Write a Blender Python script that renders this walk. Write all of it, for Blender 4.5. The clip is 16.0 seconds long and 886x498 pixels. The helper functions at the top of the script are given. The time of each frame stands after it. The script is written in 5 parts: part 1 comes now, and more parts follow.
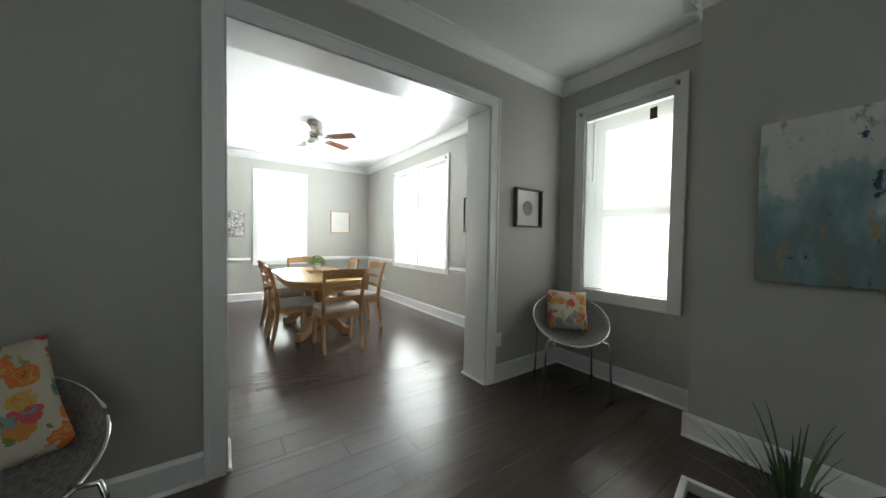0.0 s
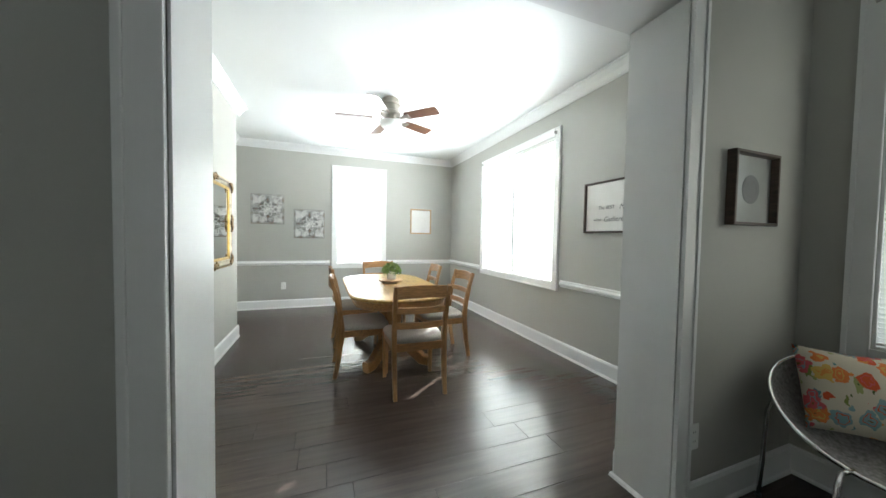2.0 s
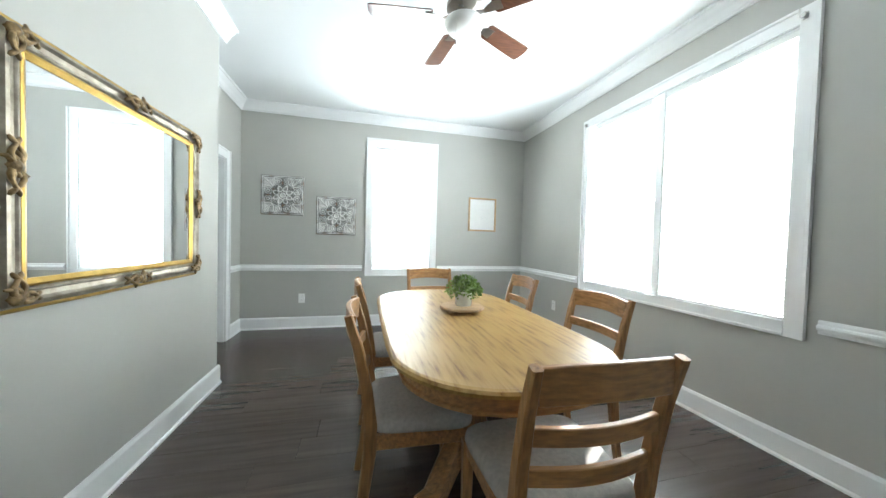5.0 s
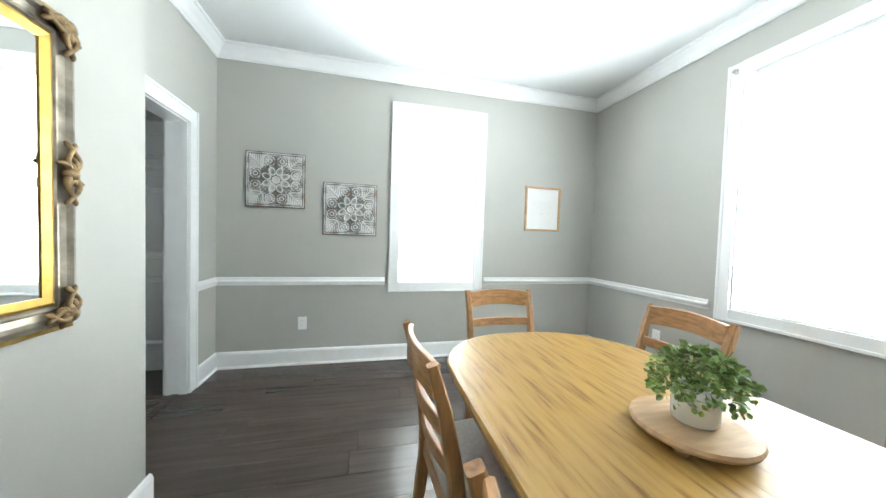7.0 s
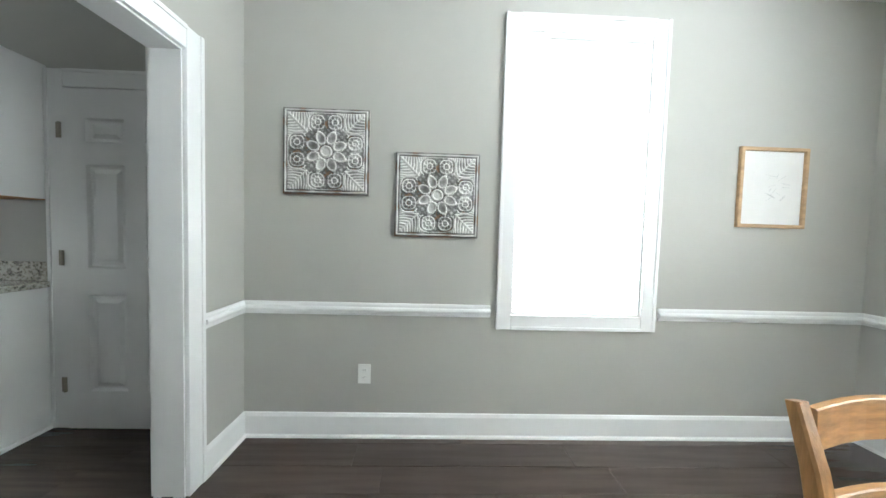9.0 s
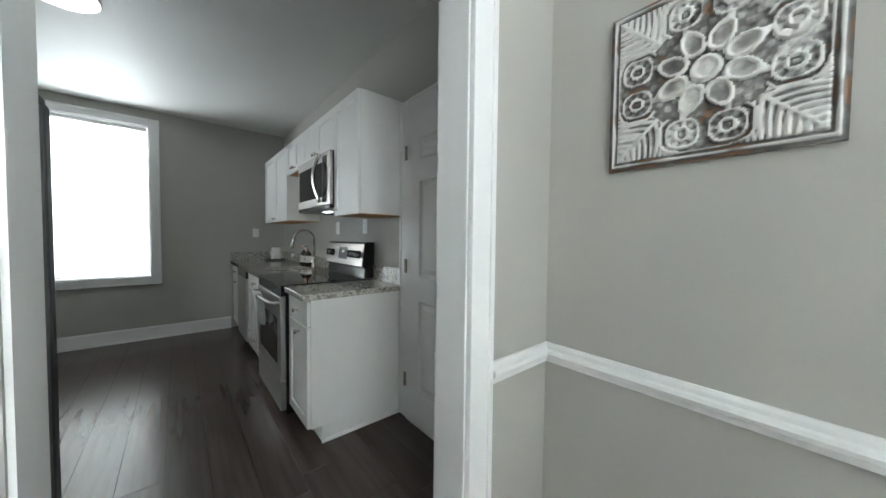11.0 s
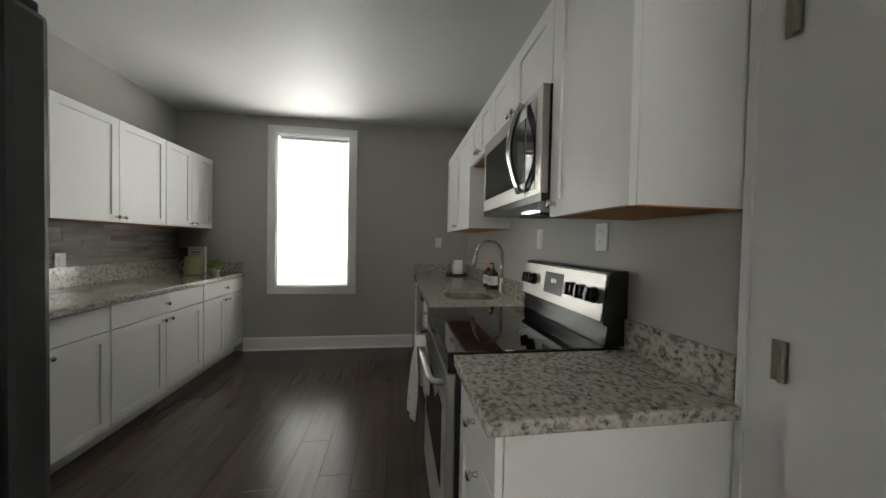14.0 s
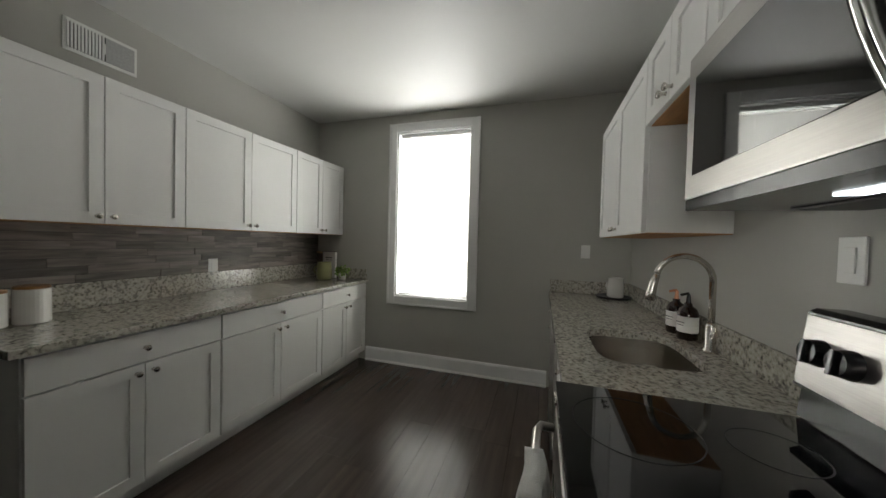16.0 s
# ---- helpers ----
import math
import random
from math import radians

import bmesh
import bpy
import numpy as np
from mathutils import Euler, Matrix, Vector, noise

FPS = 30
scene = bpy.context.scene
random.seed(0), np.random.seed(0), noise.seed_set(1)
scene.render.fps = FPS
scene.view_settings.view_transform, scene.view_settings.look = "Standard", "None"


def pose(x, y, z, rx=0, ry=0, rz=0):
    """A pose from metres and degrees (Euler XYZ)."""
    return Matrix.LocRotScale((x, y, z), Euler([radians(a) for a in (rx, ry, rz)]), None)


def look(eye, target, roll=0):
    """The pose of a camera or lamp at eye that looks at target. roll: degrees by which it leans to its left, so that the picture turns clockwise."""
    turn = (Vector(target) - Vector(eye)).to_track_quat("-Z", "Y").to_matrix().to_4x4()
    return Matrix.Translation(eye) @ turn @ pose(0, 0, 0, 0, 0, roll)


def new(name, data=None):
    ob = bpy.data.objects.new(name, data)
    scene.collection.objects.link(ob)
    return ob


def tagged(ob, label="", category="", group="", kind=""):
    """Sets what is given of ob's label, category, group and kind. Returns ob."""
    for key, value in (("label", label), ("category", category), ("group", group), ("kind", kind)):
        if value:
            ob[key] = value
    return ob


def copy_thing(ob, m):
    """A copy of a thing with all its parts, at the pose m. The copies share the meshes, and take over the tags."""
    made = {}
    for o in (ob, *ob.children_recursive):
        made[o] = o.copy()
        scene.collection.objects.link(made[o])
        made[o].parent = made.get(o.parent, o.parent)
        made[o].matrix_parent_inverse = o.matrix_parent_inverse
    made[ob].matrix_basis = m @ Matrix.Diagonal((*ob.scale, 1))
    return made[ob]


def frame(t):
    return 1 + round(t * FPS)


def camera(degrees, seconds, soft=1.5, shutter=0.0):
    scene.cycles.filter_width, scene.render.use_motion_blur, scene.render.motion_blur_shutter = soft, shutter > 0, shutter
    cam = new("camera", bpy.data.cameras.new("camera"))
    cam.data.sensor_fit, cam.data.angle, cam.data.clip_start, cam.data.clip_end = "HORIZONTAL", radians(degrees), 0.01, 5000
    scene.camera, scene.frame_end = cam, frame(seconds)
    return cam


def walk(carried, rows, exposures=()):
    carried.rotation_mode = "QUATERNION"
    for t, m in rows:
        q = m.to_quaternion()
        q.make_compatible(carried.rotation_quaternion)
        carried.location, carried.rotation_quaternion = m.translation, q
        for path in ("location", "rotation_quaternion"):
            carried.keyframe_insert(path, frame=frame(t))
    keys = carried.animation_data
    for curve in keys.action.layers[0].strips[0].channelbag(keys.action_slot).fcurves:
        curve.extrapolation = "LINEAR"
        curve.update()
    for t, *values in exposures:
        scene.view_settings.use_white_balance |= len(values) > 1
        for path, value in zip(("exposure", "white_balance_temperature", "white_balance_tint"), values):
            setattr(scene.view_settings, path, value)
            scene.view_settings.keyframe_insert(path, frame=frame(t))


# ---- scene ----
cam = camera(109.3, 16.0)
PATH = [
    (0, (0.31, 0.619, 1.229), (1.457, 2.257, 1.172), 0.9),
    (0.5, (0.415, 0.837, 1.241), (1.428, 2.56, 1.179), 1.0),
    (1, (0.528, 1.089, 1.27), (1.413, 2.881, 1.204), 0.7),
    (1.5, (0.595, 1.367, 1.285), (1.36, 3.214, 1.218), 0.9),
    (2, (0.668, 1.638, 1.271), (1.37, 3.51, 1.202), 1.0),
    (2.5, (0.729, 1.925, 1.203), (1.372, 3.818, 1.153), 1.2),
    (3, (0.8, 2.171, 1.186), (1.338, 4.097, 1.135), 1.3),
    (3.5, (0.817, 2.432, 1.181), (1.319, 4.367, 1.13), 1.5),
    (4, (0.803, 2.717, 1.171), (1.296, 4.655, 1.122), 1.6),
    (4.2, (0.794, 2.835, 1.163), (1.283, 4.774, 1.125), 1.5),
    (6.3, (0.659, 4.112, 1.258), (1.144, 6.05, 1.173), 1.7),
    (6.5, (0.624, 4.238, 1.237), (1.105, 6.178, 1.168), 1.9),
    (7, (0.563, 4.552, 1.235), (1.036, 6.494, 1.166), 1.8),
    (7.5, (0.528, 4.896, 1.26), (1.005, 6.837, 1.185), 1.8),
    (8, (0.504, 5.227, 1.25), (0.979, 7.168, 1.175), 1.8),
    (8.5, (0.459, 5.542, 1.237), (0.829, 7.506, 1.161), 1.7),
    (9, (0.387, 5.827, 1.247), (0.451, 7.824, 1.159), 1.6),
    (9.5, (0.258, 6.074, 1.246), (-0.129, 8.034, 1.154), 1.5),
    (10, (0.14, 6.287, 1.234), (-0.695, 8.103, 1.153), 1.5),
    (10.2, (0.105, 6.365, 1.24), (-0.896, 8.094, 1.158), 1.2),
    (12.3, (-0.44, 6.784, 1.237), (-2.305, 7.503, 1.193), 1.2),
    (12.5, (-0.53, 6.815, 1.245), (-2.408, 7.503, 1.201), 1.2),
    (13, (-0.752, 6.904, 1.267), (-2.678, 7.44, 1.223), 1.2),
    (13.5, (-1.002, 6.91, 1.28), (-2.962, 7.305, 1.238), 1.4),
    (14, (-1.249, 6.928, 1.295), (-3.228, 7.215, 1.251), 1.2),
    (14.5, (-1.443, 6.961, 1.32), (-3.434, 7.138, 1.268), 1.3),
    (15, (-1.631, 6.998, 1.328), (-3.63, 6.96, 1.282), 1.2),
    (15.5, (-1.809, 7.009, 1.335), (-3.781, 6.681, 1.291), 1.4),
    (16, (-2.017, 7.049, 1.346), (-3.925, 6.451, 1.298), 1.5),
]
EXPOSURES = [(0.0, 1.72, 6300, 7), (2.0, 1.68, 6200, 6), (3.0, 1.42, 6000, 5), (4.0, 1.42, 5900, 5), (7.0, 1.72, 6000, 6), (10.0, 1.74, 6100, 8), (12.5, 1.28, 6400, 8), (13.5, 1.2, 6900, 12), (16.0, 1.2, 6900, 12)]
walk(cam, [(t, look(eye, target, roll)) for t, eye, target, roll in PATH], EXPOSURES)

SKY_W = 55.0
# ---- light ----
world = bpy.data.worlds.new("sky")
scene.world = world
world.use_nodes = True
wn = world.node_tree.nodes
sky = wn.new("ShaderNodeTexSky")
sky.sky_type, sky.sun_disc, sky.sun_elevation, sky.sun_rotation = "NISHITA", False, radians(32), radians(51)
wn["Background"].inputs["Strength"].default_value = 0.06
world.node_tree.links.new(sky.outputs[0], wn["Background"].inputs["Color"])
sun = new("sun", bpy.data.lights.new("sun", "SUN"))
sun.data.energy, sun.data.angle, sun.data.color = 5.0, radians(0.5), (1, 0.95, 0.87)
sun.matrix_world = look((0.662 * 9, 0.53 * 9, 0.53 * 9), (0, 0, 0))


def window_light(name, m, w, h, watts, colour=(0.93, 0.97, 1.0)):
    """Skylight that falls in through one window's opening."""
    d = bpy.data.lights.new(name, "AREA")
    d.shape, d.size, d.size_y, d.energy, d.color = "RECTANGLE", w, h, watts, colour
    ob = new(name, d)
    ob.matrix_world = m
    return ob


# ---- materials ----
def mat(name, col, rough=0.6, metal=0.0, var=0.06, scale=6.0, bump=0.0, bscale=60.0, stretch=(1, 1, 1), trans=0.0, coat=0.0, random=0.0):
    """Principled paint with two scales of tint variation and a fine relief."""
    m = bpy.data.materials.new(name)
    m.use_nodes = True
    nt = m.node_tree
    N, L = nt.nodes, nt.links
    b = N["Principled BSDF"]
    tc = N.new("ShaderNodeTexCoord")
    mp = N.new("ShaderNodeMapping")
    mp.inputs["Scale"].default_value = stretch
    L.new(tc.outputs["Object"], mp.inputs["Vector"])
    n1 = N.new("ShaderNodeTexNoise")
    n1.inputs["Scale"].default_value, n1.inputs["Detail"].default_value = scale, 8
    L.new(mp.outputs[0], n1.inputs["Vector"])
    rp = N.new("ShaderNodeValToRGB")
    lo, hi = [max(0, c * (1 - var)) for c in col], [min(1, c * (1 + var)) for c in col]
    rp.color_ramp.elements[0].position, rp.color_ramp.elements[1].position = 0.3, 0.7
    rp.color_ramp.elements[0].color, rp.color_ramp.elements[1].color = (*lo, 1), (*hi, 1)
    L.new(n1.outputs["Fac"], rp.inputs["Fac"])
    out = rp.outputs["Color"]
    if random:
        oi = N.new("ShaderNodeObjectInfo")
        mr = N.new("ShaderNodeMapRange")
        mr.inputs["To Min"].default_value, mr.inputs["To Max"].default_value = 1 - random, 1 + random
        hs = N.new("ShaderNodeHueSaturation")
        L.new(oi.outputs["Random"], mr.inputs["Value"])
        L.new(mr.outputs[0], hs.inputs["Value"])
        L.new(out, hs.inputs["Color"])
        out = hs.outputs["Color"]
        ad = N.new("ShaderNodeVectorMath")
        sc = N.new("ShaderNodeMath")
        sc.operation = "MULTIPLY"
        sc.inputs[1].default_value = 37.0
        L.new(oi.outputs["Random"], sc.inputs[0])
        L.new(tc.outputs["Object"], ad.inputs[0])
        L.new(sc.outputs[0], ad.inputs[1])
        L.new(ad.outputs[0], mp.inputs["Vector"])
    L.new(out, b.inputs["Base Color"])
    b.inputs["Roughness"].default_value, b.inputs["Metallic"].default_value = rough, metal
    b.inputs["Coat Weight"].default_value = coat
    b.inputs["Transmission Weight"].default_value = trans
    if bump:
        n2 = N.new("ShaderNodeTexNoise")
        n2.inputs["Scale"].default_value, n2.inputs["Detail"].default_value = bscale, 4
        L.new(mp.outputs[0], n2.inputs["Vector"])
        bp = N.new("ShaderNodeBump")
        bp.inputs["Strength"].default_value, bp.inputs["Distance"].default_value = bump, 0.004
        L.new(n2.outputs["Fac"], bp.inputs["Height"])
        L.new(bp.outputs[0], b.inputs["Normal"])
    return m


def ramp(m, stops):
    r = [n for n in m.node_tree.nodes if n.type == "VALTORGB"][0].color_ramp
    while len(r.elements) > 2:
        r.elements.remove(r.elements[-1])
    for i, (p, c) in enumerate(stops):
        e = r.elements[i] if i < 2 else r.elements.new(p)
        e.position, e.color = p, (*c, 1)
    return m


WALL = mat("greige_wall_paint", (0.437, 0.43, 0.393), 0.55, var=0.025, scale=1.3, bump=0.12, bscale=220)
CEIL = mat("white_ceiling_paint", (0.76, 0.77, 0.76), 0.6, var=0.015, scale=1.1, bump=0.1, bscale=150)
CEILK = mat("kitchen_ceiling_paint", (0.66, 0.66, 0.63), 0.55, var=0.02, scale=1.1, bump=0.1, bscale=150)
TRIM = mat("white_trim_paint", (0.8, 0.8, 0.79), 0.32, var=0.02, scale=3, bump=0.05, bscale=90)
CAB = mat("white_cabinet_lacquer", (0.78, 0.78, 0.76), 0.35, var=0.015, scale=3, bump=0.03, bscale=90)
FLOOR = mat("dark_wood_plank", (0.068, 0.05, 0.042), 0.25, var=0.2, scale=4, bump=0.03, bscale=24, stretch=(0.5, 7, 7), random=0.1)
SUBFLOOR = mat("floor_joint", (0.02, 0.015, 0.013), 0.8)
OAK = mat("golden_oak", (0.39, 0.205, 0.08), 0.35, var=0.34, scale=9, bump=0.15, bscale=40, stretch=(1.2, 9, 9), coat=0.15)
OAKY = mat("golden_oak_along", (0.46, 0.24, 0.072), 0.38, var=0.45, scale=9, bump=0.05, bscale=30, stretch=(6, 0.5, 6), coat=0.08)
ramp(OAKY, [(0.3, (0.2, 0.095, 0.02)), (0.4, (0.33, 0.185, 0.04)), (0.5, (0.4, 0.24, 0.06)), (0.7, (0.44, 0.275, 0.08))])
OAKZ = mat("golden_oak_upright", (0.35, 0.182, 0.07), 0.38, var=0.32, scale=9, bump=0.15, bscale=40, stretch=(9, 9, 1.0), coat=0.1)
PALEWOOD = mat("pale_wood", (0.5, 0.33, 0.18), 0.55, var=0.2, scale=7, bump=0.15, bscale=40, stretch=(1, 6, 6))
FABRIC = mat("grey_linen", (0.42, 0.39, 0.36), 0.9, var=0.12, scale=60, bump=0.5, bscale=320)
STEEL = mat("brushed_steel", (0.4, 0.385, 0.365), 0.3, 1.0, var=0.06, scale=8, bump=0.015, bscale=60, stretch=(1, 1, 40))
NICKEL = mat("brushed_nickel", (0.6, 0.57, 0.53), 0.24, 1.0, var=0.06, scale=30)
CHROME = mat("chrome", (0.7, 0.7, 0.7), 0.12, 1.0, var=0.03)
FRIDGE = mat("dark_steel_side", (0.085, 0.087, 0.09), 0.42, 0.35, var=0.08, scale=2, bump=0.15, bscale=260)
BLACK = mat("black_enamel", (0.012, 0.012, 0.013), 0.18, var=0.1)
BGLASS = mat("black_glass", (0.006, 0.006, 0.007), 0.04, var=0.1, coat=0.5)
DARK = mat("dark_plastic", (0.03, 0.03, 0.032), 0.45, var=0.1)
BRASS = mat("worn_hinge_metal", (0.3, 0.27, 0.22), 0.4, 0.9, var=0.1)
GRANITE = mat("speckled_granite", (0.5, 0.46, 0.38), 0.14, var=0.2, scale=66, coat=0.3)
ramp(GRANITE, [(0.3, (0.1, 0.097, 0.09)), (0.39, (0.27, 0.25, 0.215)), (0.46, (0.43, 0.405, 0.35)), (0.66, (0.56, 0.54, 0.48))])
# grey mineral flecks between the fine grains
gn = GRANITE.node_tree
gv = gn.nodes.new("ShaderNodeTexNoise")
gv.inputs["Scale"].default_value, gv.inputs["Detail"].default_value = 34, 3
gr = gn.nodes.new("ShaderNodeMapRange")
gr.inputs["From Min"].default_value, gr.inputs["From Max"].default_value, gr.inputs["To Max"].default_value = 0.57, 0.64, 0.75
gx = gn.nodes.new("ShaderNodeMixRGB")
gx.inputs[2].default_value = (0.2, 0.19, 0.175, 1)
gn.links.new([n for n in gn.nodes if n.type == "TEX_COORD"][0].outputs["Object"], gv.inputs["Vector"])
gn.links.new(gv.outputs["Fac"], gr.inputs["Value"])
gn.links.new(gr.outputs[0], gx.inputs[0])
gn.links.new([n for n in gn.nodes if n.type == "VALTORGB"][0].outputs[0], gx.inputs[1])
gn.links.new(gx.outputs[0], gn.nodes["Principled BSDF"].inputs["Base Color"])
SLATE = mat("grey_wood_look_tile", (0.2, 0.175, 0.155), 0.5, var=0.4, scale=7, bump=0.3, bscale=40, stretch=(0.7, 6, 6), random=0.34)
WHITE = mat("white_plastic", (0.8, 0.8, 0.77), 0.35, var=0.01)
CERAMIC = mat("white_ceramic", (0.78, 0.77, 0.74), 0.2, var=0.02, coat=0.3)
GREENJUG = mat("olive_ceramic", (0.33, 0.33, 0.16), 0.3, var=0.1)
AMBER = mat("amber_glass", (0.03, 0.01, 0.005), 0.08, var=0.1, coat=0.4)
PAPER = mat("paper", (0.75, 0.74, 0.72), 0.8, var=0.03)
INK = mat("grey_ink", (0.2, 0.2, 0.2), 0.8)
DARKFRAME = mat("dark_walnut_frame", (0.07, 0.045, 0.032), 0.4, var=0.3, scale=12, stretch=(6, 1, 6))
GOLD = mat("gold_leaf", (0.46, 0.3, 0.075), 0.34, 0.85, var=0.2, scale=20, bump=0.2, bscale=90)
SILVER = mat("antique_silver", (0.33, 0.29, 0.23), 0.34, 0.8, var=0.4, scale=18, bump=0.2, bscale=70)
MIRROR = mat("mirror_silver", (0.88, 0.9, 0.89), 0.01, 1.0, var=0.0)
WIRE = mat("grey_woven_cord", (0.26, 0.245, 0.235), 0.7, var=0.4, scale=70, bump=0.9, bscale=130)
LEAF = mat("green_leaf", (0.22, 0.34, 0.08), 0.45, var=0.5, scale=20, random=0.2)
GRASS = mat("grass_blade", (0.05, 0.1, 0.028), 0.5, var=0.4, scale=12)
TOWEL = mat("white_terry", (0.72, 0.72, 0.7), 0.95, var=0.05, scale=40, bump=0.9, bscale=240)
BLADE = mat("fan_blade_walnut", (0.13, 0.055, 0.03), 0.28, var=0.3, scale=10, stretch=(1, 8, 8), coat=0.5)
PATINA = mat("whitewashed_metal", (0.5, 0.48, 0.45), 0.5, 0.2, var=0.1, scale=9, bump=0.4, bscale=80)
ramp(PATINA, [(0.25, (0.22, 0.13, 0.08)), (0.31, (0.13, 0.126, 0.118)), (0.45, (0.29, 0.283, 0.27)), (0.57, (0.64, 0.63, 0.6))])
# colour follows relief depth: pale on raised parts, dark grey and rust brown below
pn = PATINA.node_tree
px = pn.nodes.new("ShaderNodeSeparateXYZ")
pm = pn.nodes.new("ShaderNodeMapRange")
pm.inputs["From Min"].default_value, pm.inputs["From Max"].default_value = -0.014, -0.026
pm.inputs["To Min"].default_value, pm.inputs["To Max"].default_value = -0.19, 0.2
pa = pn.nodes.new("ShaderNodeMath")
pn.links.new([n for n in pn.nodes if n.type == "TEX_COORD"][0].outputs["Object"], px.inputs[0])
pn.links.new(px.outputs["Y"], pm.inputs["Value"])
pn.links.new(pm.outputs[0], pa.inputs[0])
pn.links.new([n for n in pn.nodes if n.type == "TEX_NOISE"][0].outputs["Fac"], pa.inputs[1])
pn.links.new(pa.outputs[0], [n for n in pn.nodes if n.type == "VALTORGB"][0].inputs[0])
FANMETAL = mat("dark_brushed_nickel", (0.3, 0.27, 0.235), 0.28, 1.0, var=0.1, scale=20)
TAG = mat("brown_card", (0.16, 0.11, 0.07), 0.8, var=0.1)
ANTIQUE = mat("antique_gilt", (0.24, 0.165, 0.08), 0.42, 0.75, var=0.55, scale=40, bump=0.5, bscale=120)
WOODRAW = mat("raw_ply_underside", (0.45, 0.22, 0.08), 0.7, var=0.2, scale=8, stretch=(1, 6, 1))


def glass_mat():
    m = bpy.data.materials.new("window_glass")
    m.use_nodes = True
    nt = m.node_tree
    mix, tr, gl = nt.nodes.new("ShaderNodeMixShader"), nt.nodes.new("ShaderNodeBsdfTransparent"), nt.nodes.new("ShaderNodeBsdfGlossy")
    gl.inputs["Roughness"].default_value = 0.02
    mix.inputs[0].default_value = 0.06
    nt.links.new(tr.outputs[0], mix.inputs[1])
    nt.links.new(gl.outputs[0], mix.inputs[2])
    nt.links.new(mix.outputs[0], nt.nodes["Material Output"].inputs[0])
    return m


def slat_mat():
    m = bpy.data.materials.new("translucent_white_vinyl")
    m.use_nodes = True
    nt = m.node_tree
    mix, tr, df = nt.nodes.new("ShaderNodeMixShader"), nt.nodes.new("ShaderNodeBsdfTranslucent"), nt.nodes.new("ShaderNodeBsdfDiffuse")
    tr.inputs["Color"].default_value = (0.66, 0.66, 0.62, 1)
    df.inputs["Color"].default_value = (0.82, 0.82, 0.8, 1)
    mix.inputs[0].default_value = 0.5
    nt.links.new(df.outputs[0], mix.inputs[1])
    nt.links.new(tr.outputs[0], mix.inputs[2])
    nt.links.new(mix.outputs[0], nt.nodes["Material Output"].inputs[0])
    return m


def lamp_mat(name, strength, col=(1, 0.97, 0.92)):
    m = mat(name, (0.85, 0.85, 0.83), 0.4)
    b = m.node_tree.nodes["Principled BSDF"]
    b.inputs["Emission Color"].default_value, b.inputs["Emission Strength"].default_value = (*col, 1), strength
    return m


def floral_print(name, palette, scale, ground):
    """Cream cloth printed with lobed flowers, darker hearts and green leaves between them."""
    m = mat(name, ground, 0.9, bump=0.4, bscale=260)
    nt = m.node_tree
    N, L = nt.nodes, nt.links
    tc = [n for n in N if n.type == "TEX_COORD"][0]

    def cell(k, squash, warp):
        mp = N.new("ShaderNodeMapping")
        mp.inputs["Scale"].default_value, mp.inputs["Rotation"].default_value = squash, (0, 0.6, 0)
        wn_ = N.new("ShaderNodeTexNoise")
        wn_.inputs["Scale"].default_value = k * 2.2
        mx = N.new("ShaderNodeMixRGB")
        mx.inputs[0].default_value = warp
        L.new(tc.outputs["Object"], wn_.inputs["Vector"])
        L.new(tc.outputs["Object"], mx.inputs[1])
        L.new(wn_.outputs["Color"], mx.inputs[2])
        L.new(mx.outputs[0], mp.inputs["Vector"])
        v = N.new("ShaderNodeTexVoronoi")
        v.inputs["Scale"].default_value = k
        L.new(mp.outputs[0], v.inputs["Vector"])
        sep = N.new("ShaderNodeSeparateColor")
        L.new(v.outputs["Color"], sep.inputs[0])
        return v.outputs["Distance"], sep.outputs[0]

    def pick(fac, colours):
        p = N.new("ShaderNodeValToRGB")
        p.color_ramp.interpolation = "CONSTANT"
        for i, c in enumerate(colours):
            e = p.color_ramp.elements[i] if i < 2 else p.color_ramp.elements.new(i / len(colours))
            e.position, e.color = i / len(colours), (*c, 1)
        L.new(fac, p.inputs[0])
        return p.outputs[0]

    def below(d, limit):
        n = N.new("ShaderNodeMath")
        n.operation = "LESS_THAN"
        n.inputs[1].default_value = limit
        L.new(d, n.inputs[0])
        return n.outputs[0]

    def over(fac, low, high):
        x = N.new("ShaderNodeMixRGB")
        L.new(fac, x.inputs[0])
        if isinstance(low, tuple):
            x.inputs[1].default_value = (*low, 1)
        else:
            L.new(low, x.inputs[1])
        if isinstance(high, tuple):
            x.inputs[2].default_value = (*high, 1)
        else:
            L.new(high, x.inputs[2])
        return x.outputs[0]

    leaf_d, leaf_c = cell(scale * 1.7, (1.0, 1.0, 0.5), 0.03)
    out = over(below(leaf_d, 0.36), ground, pick(leaf_c, [(0.2, 0.24, 0.06), (0.32, 0.34, 0.13), ground, (0.12, 0.25, 0.27), ground]))
    out = over(below(leaf_d, 0.1), out, (0.09, 0.12, 0.04))
    d, c = cell(scale, (1, 1, 1), 0.06)
    out = over(below(d, 0.46), out, pick(c, palette))
    out = over(below(d, 0.3), out, pick(c, palette[2:] + palette[:2]))
    out = over(below(d, 0.25), out, pick(c, palette))
    out = over(below(d, 0.1), out, (0.2, 0.1, 0.03))
    L.new(out, N["Principled BSDF"].inputs["Base Color"])
    return m


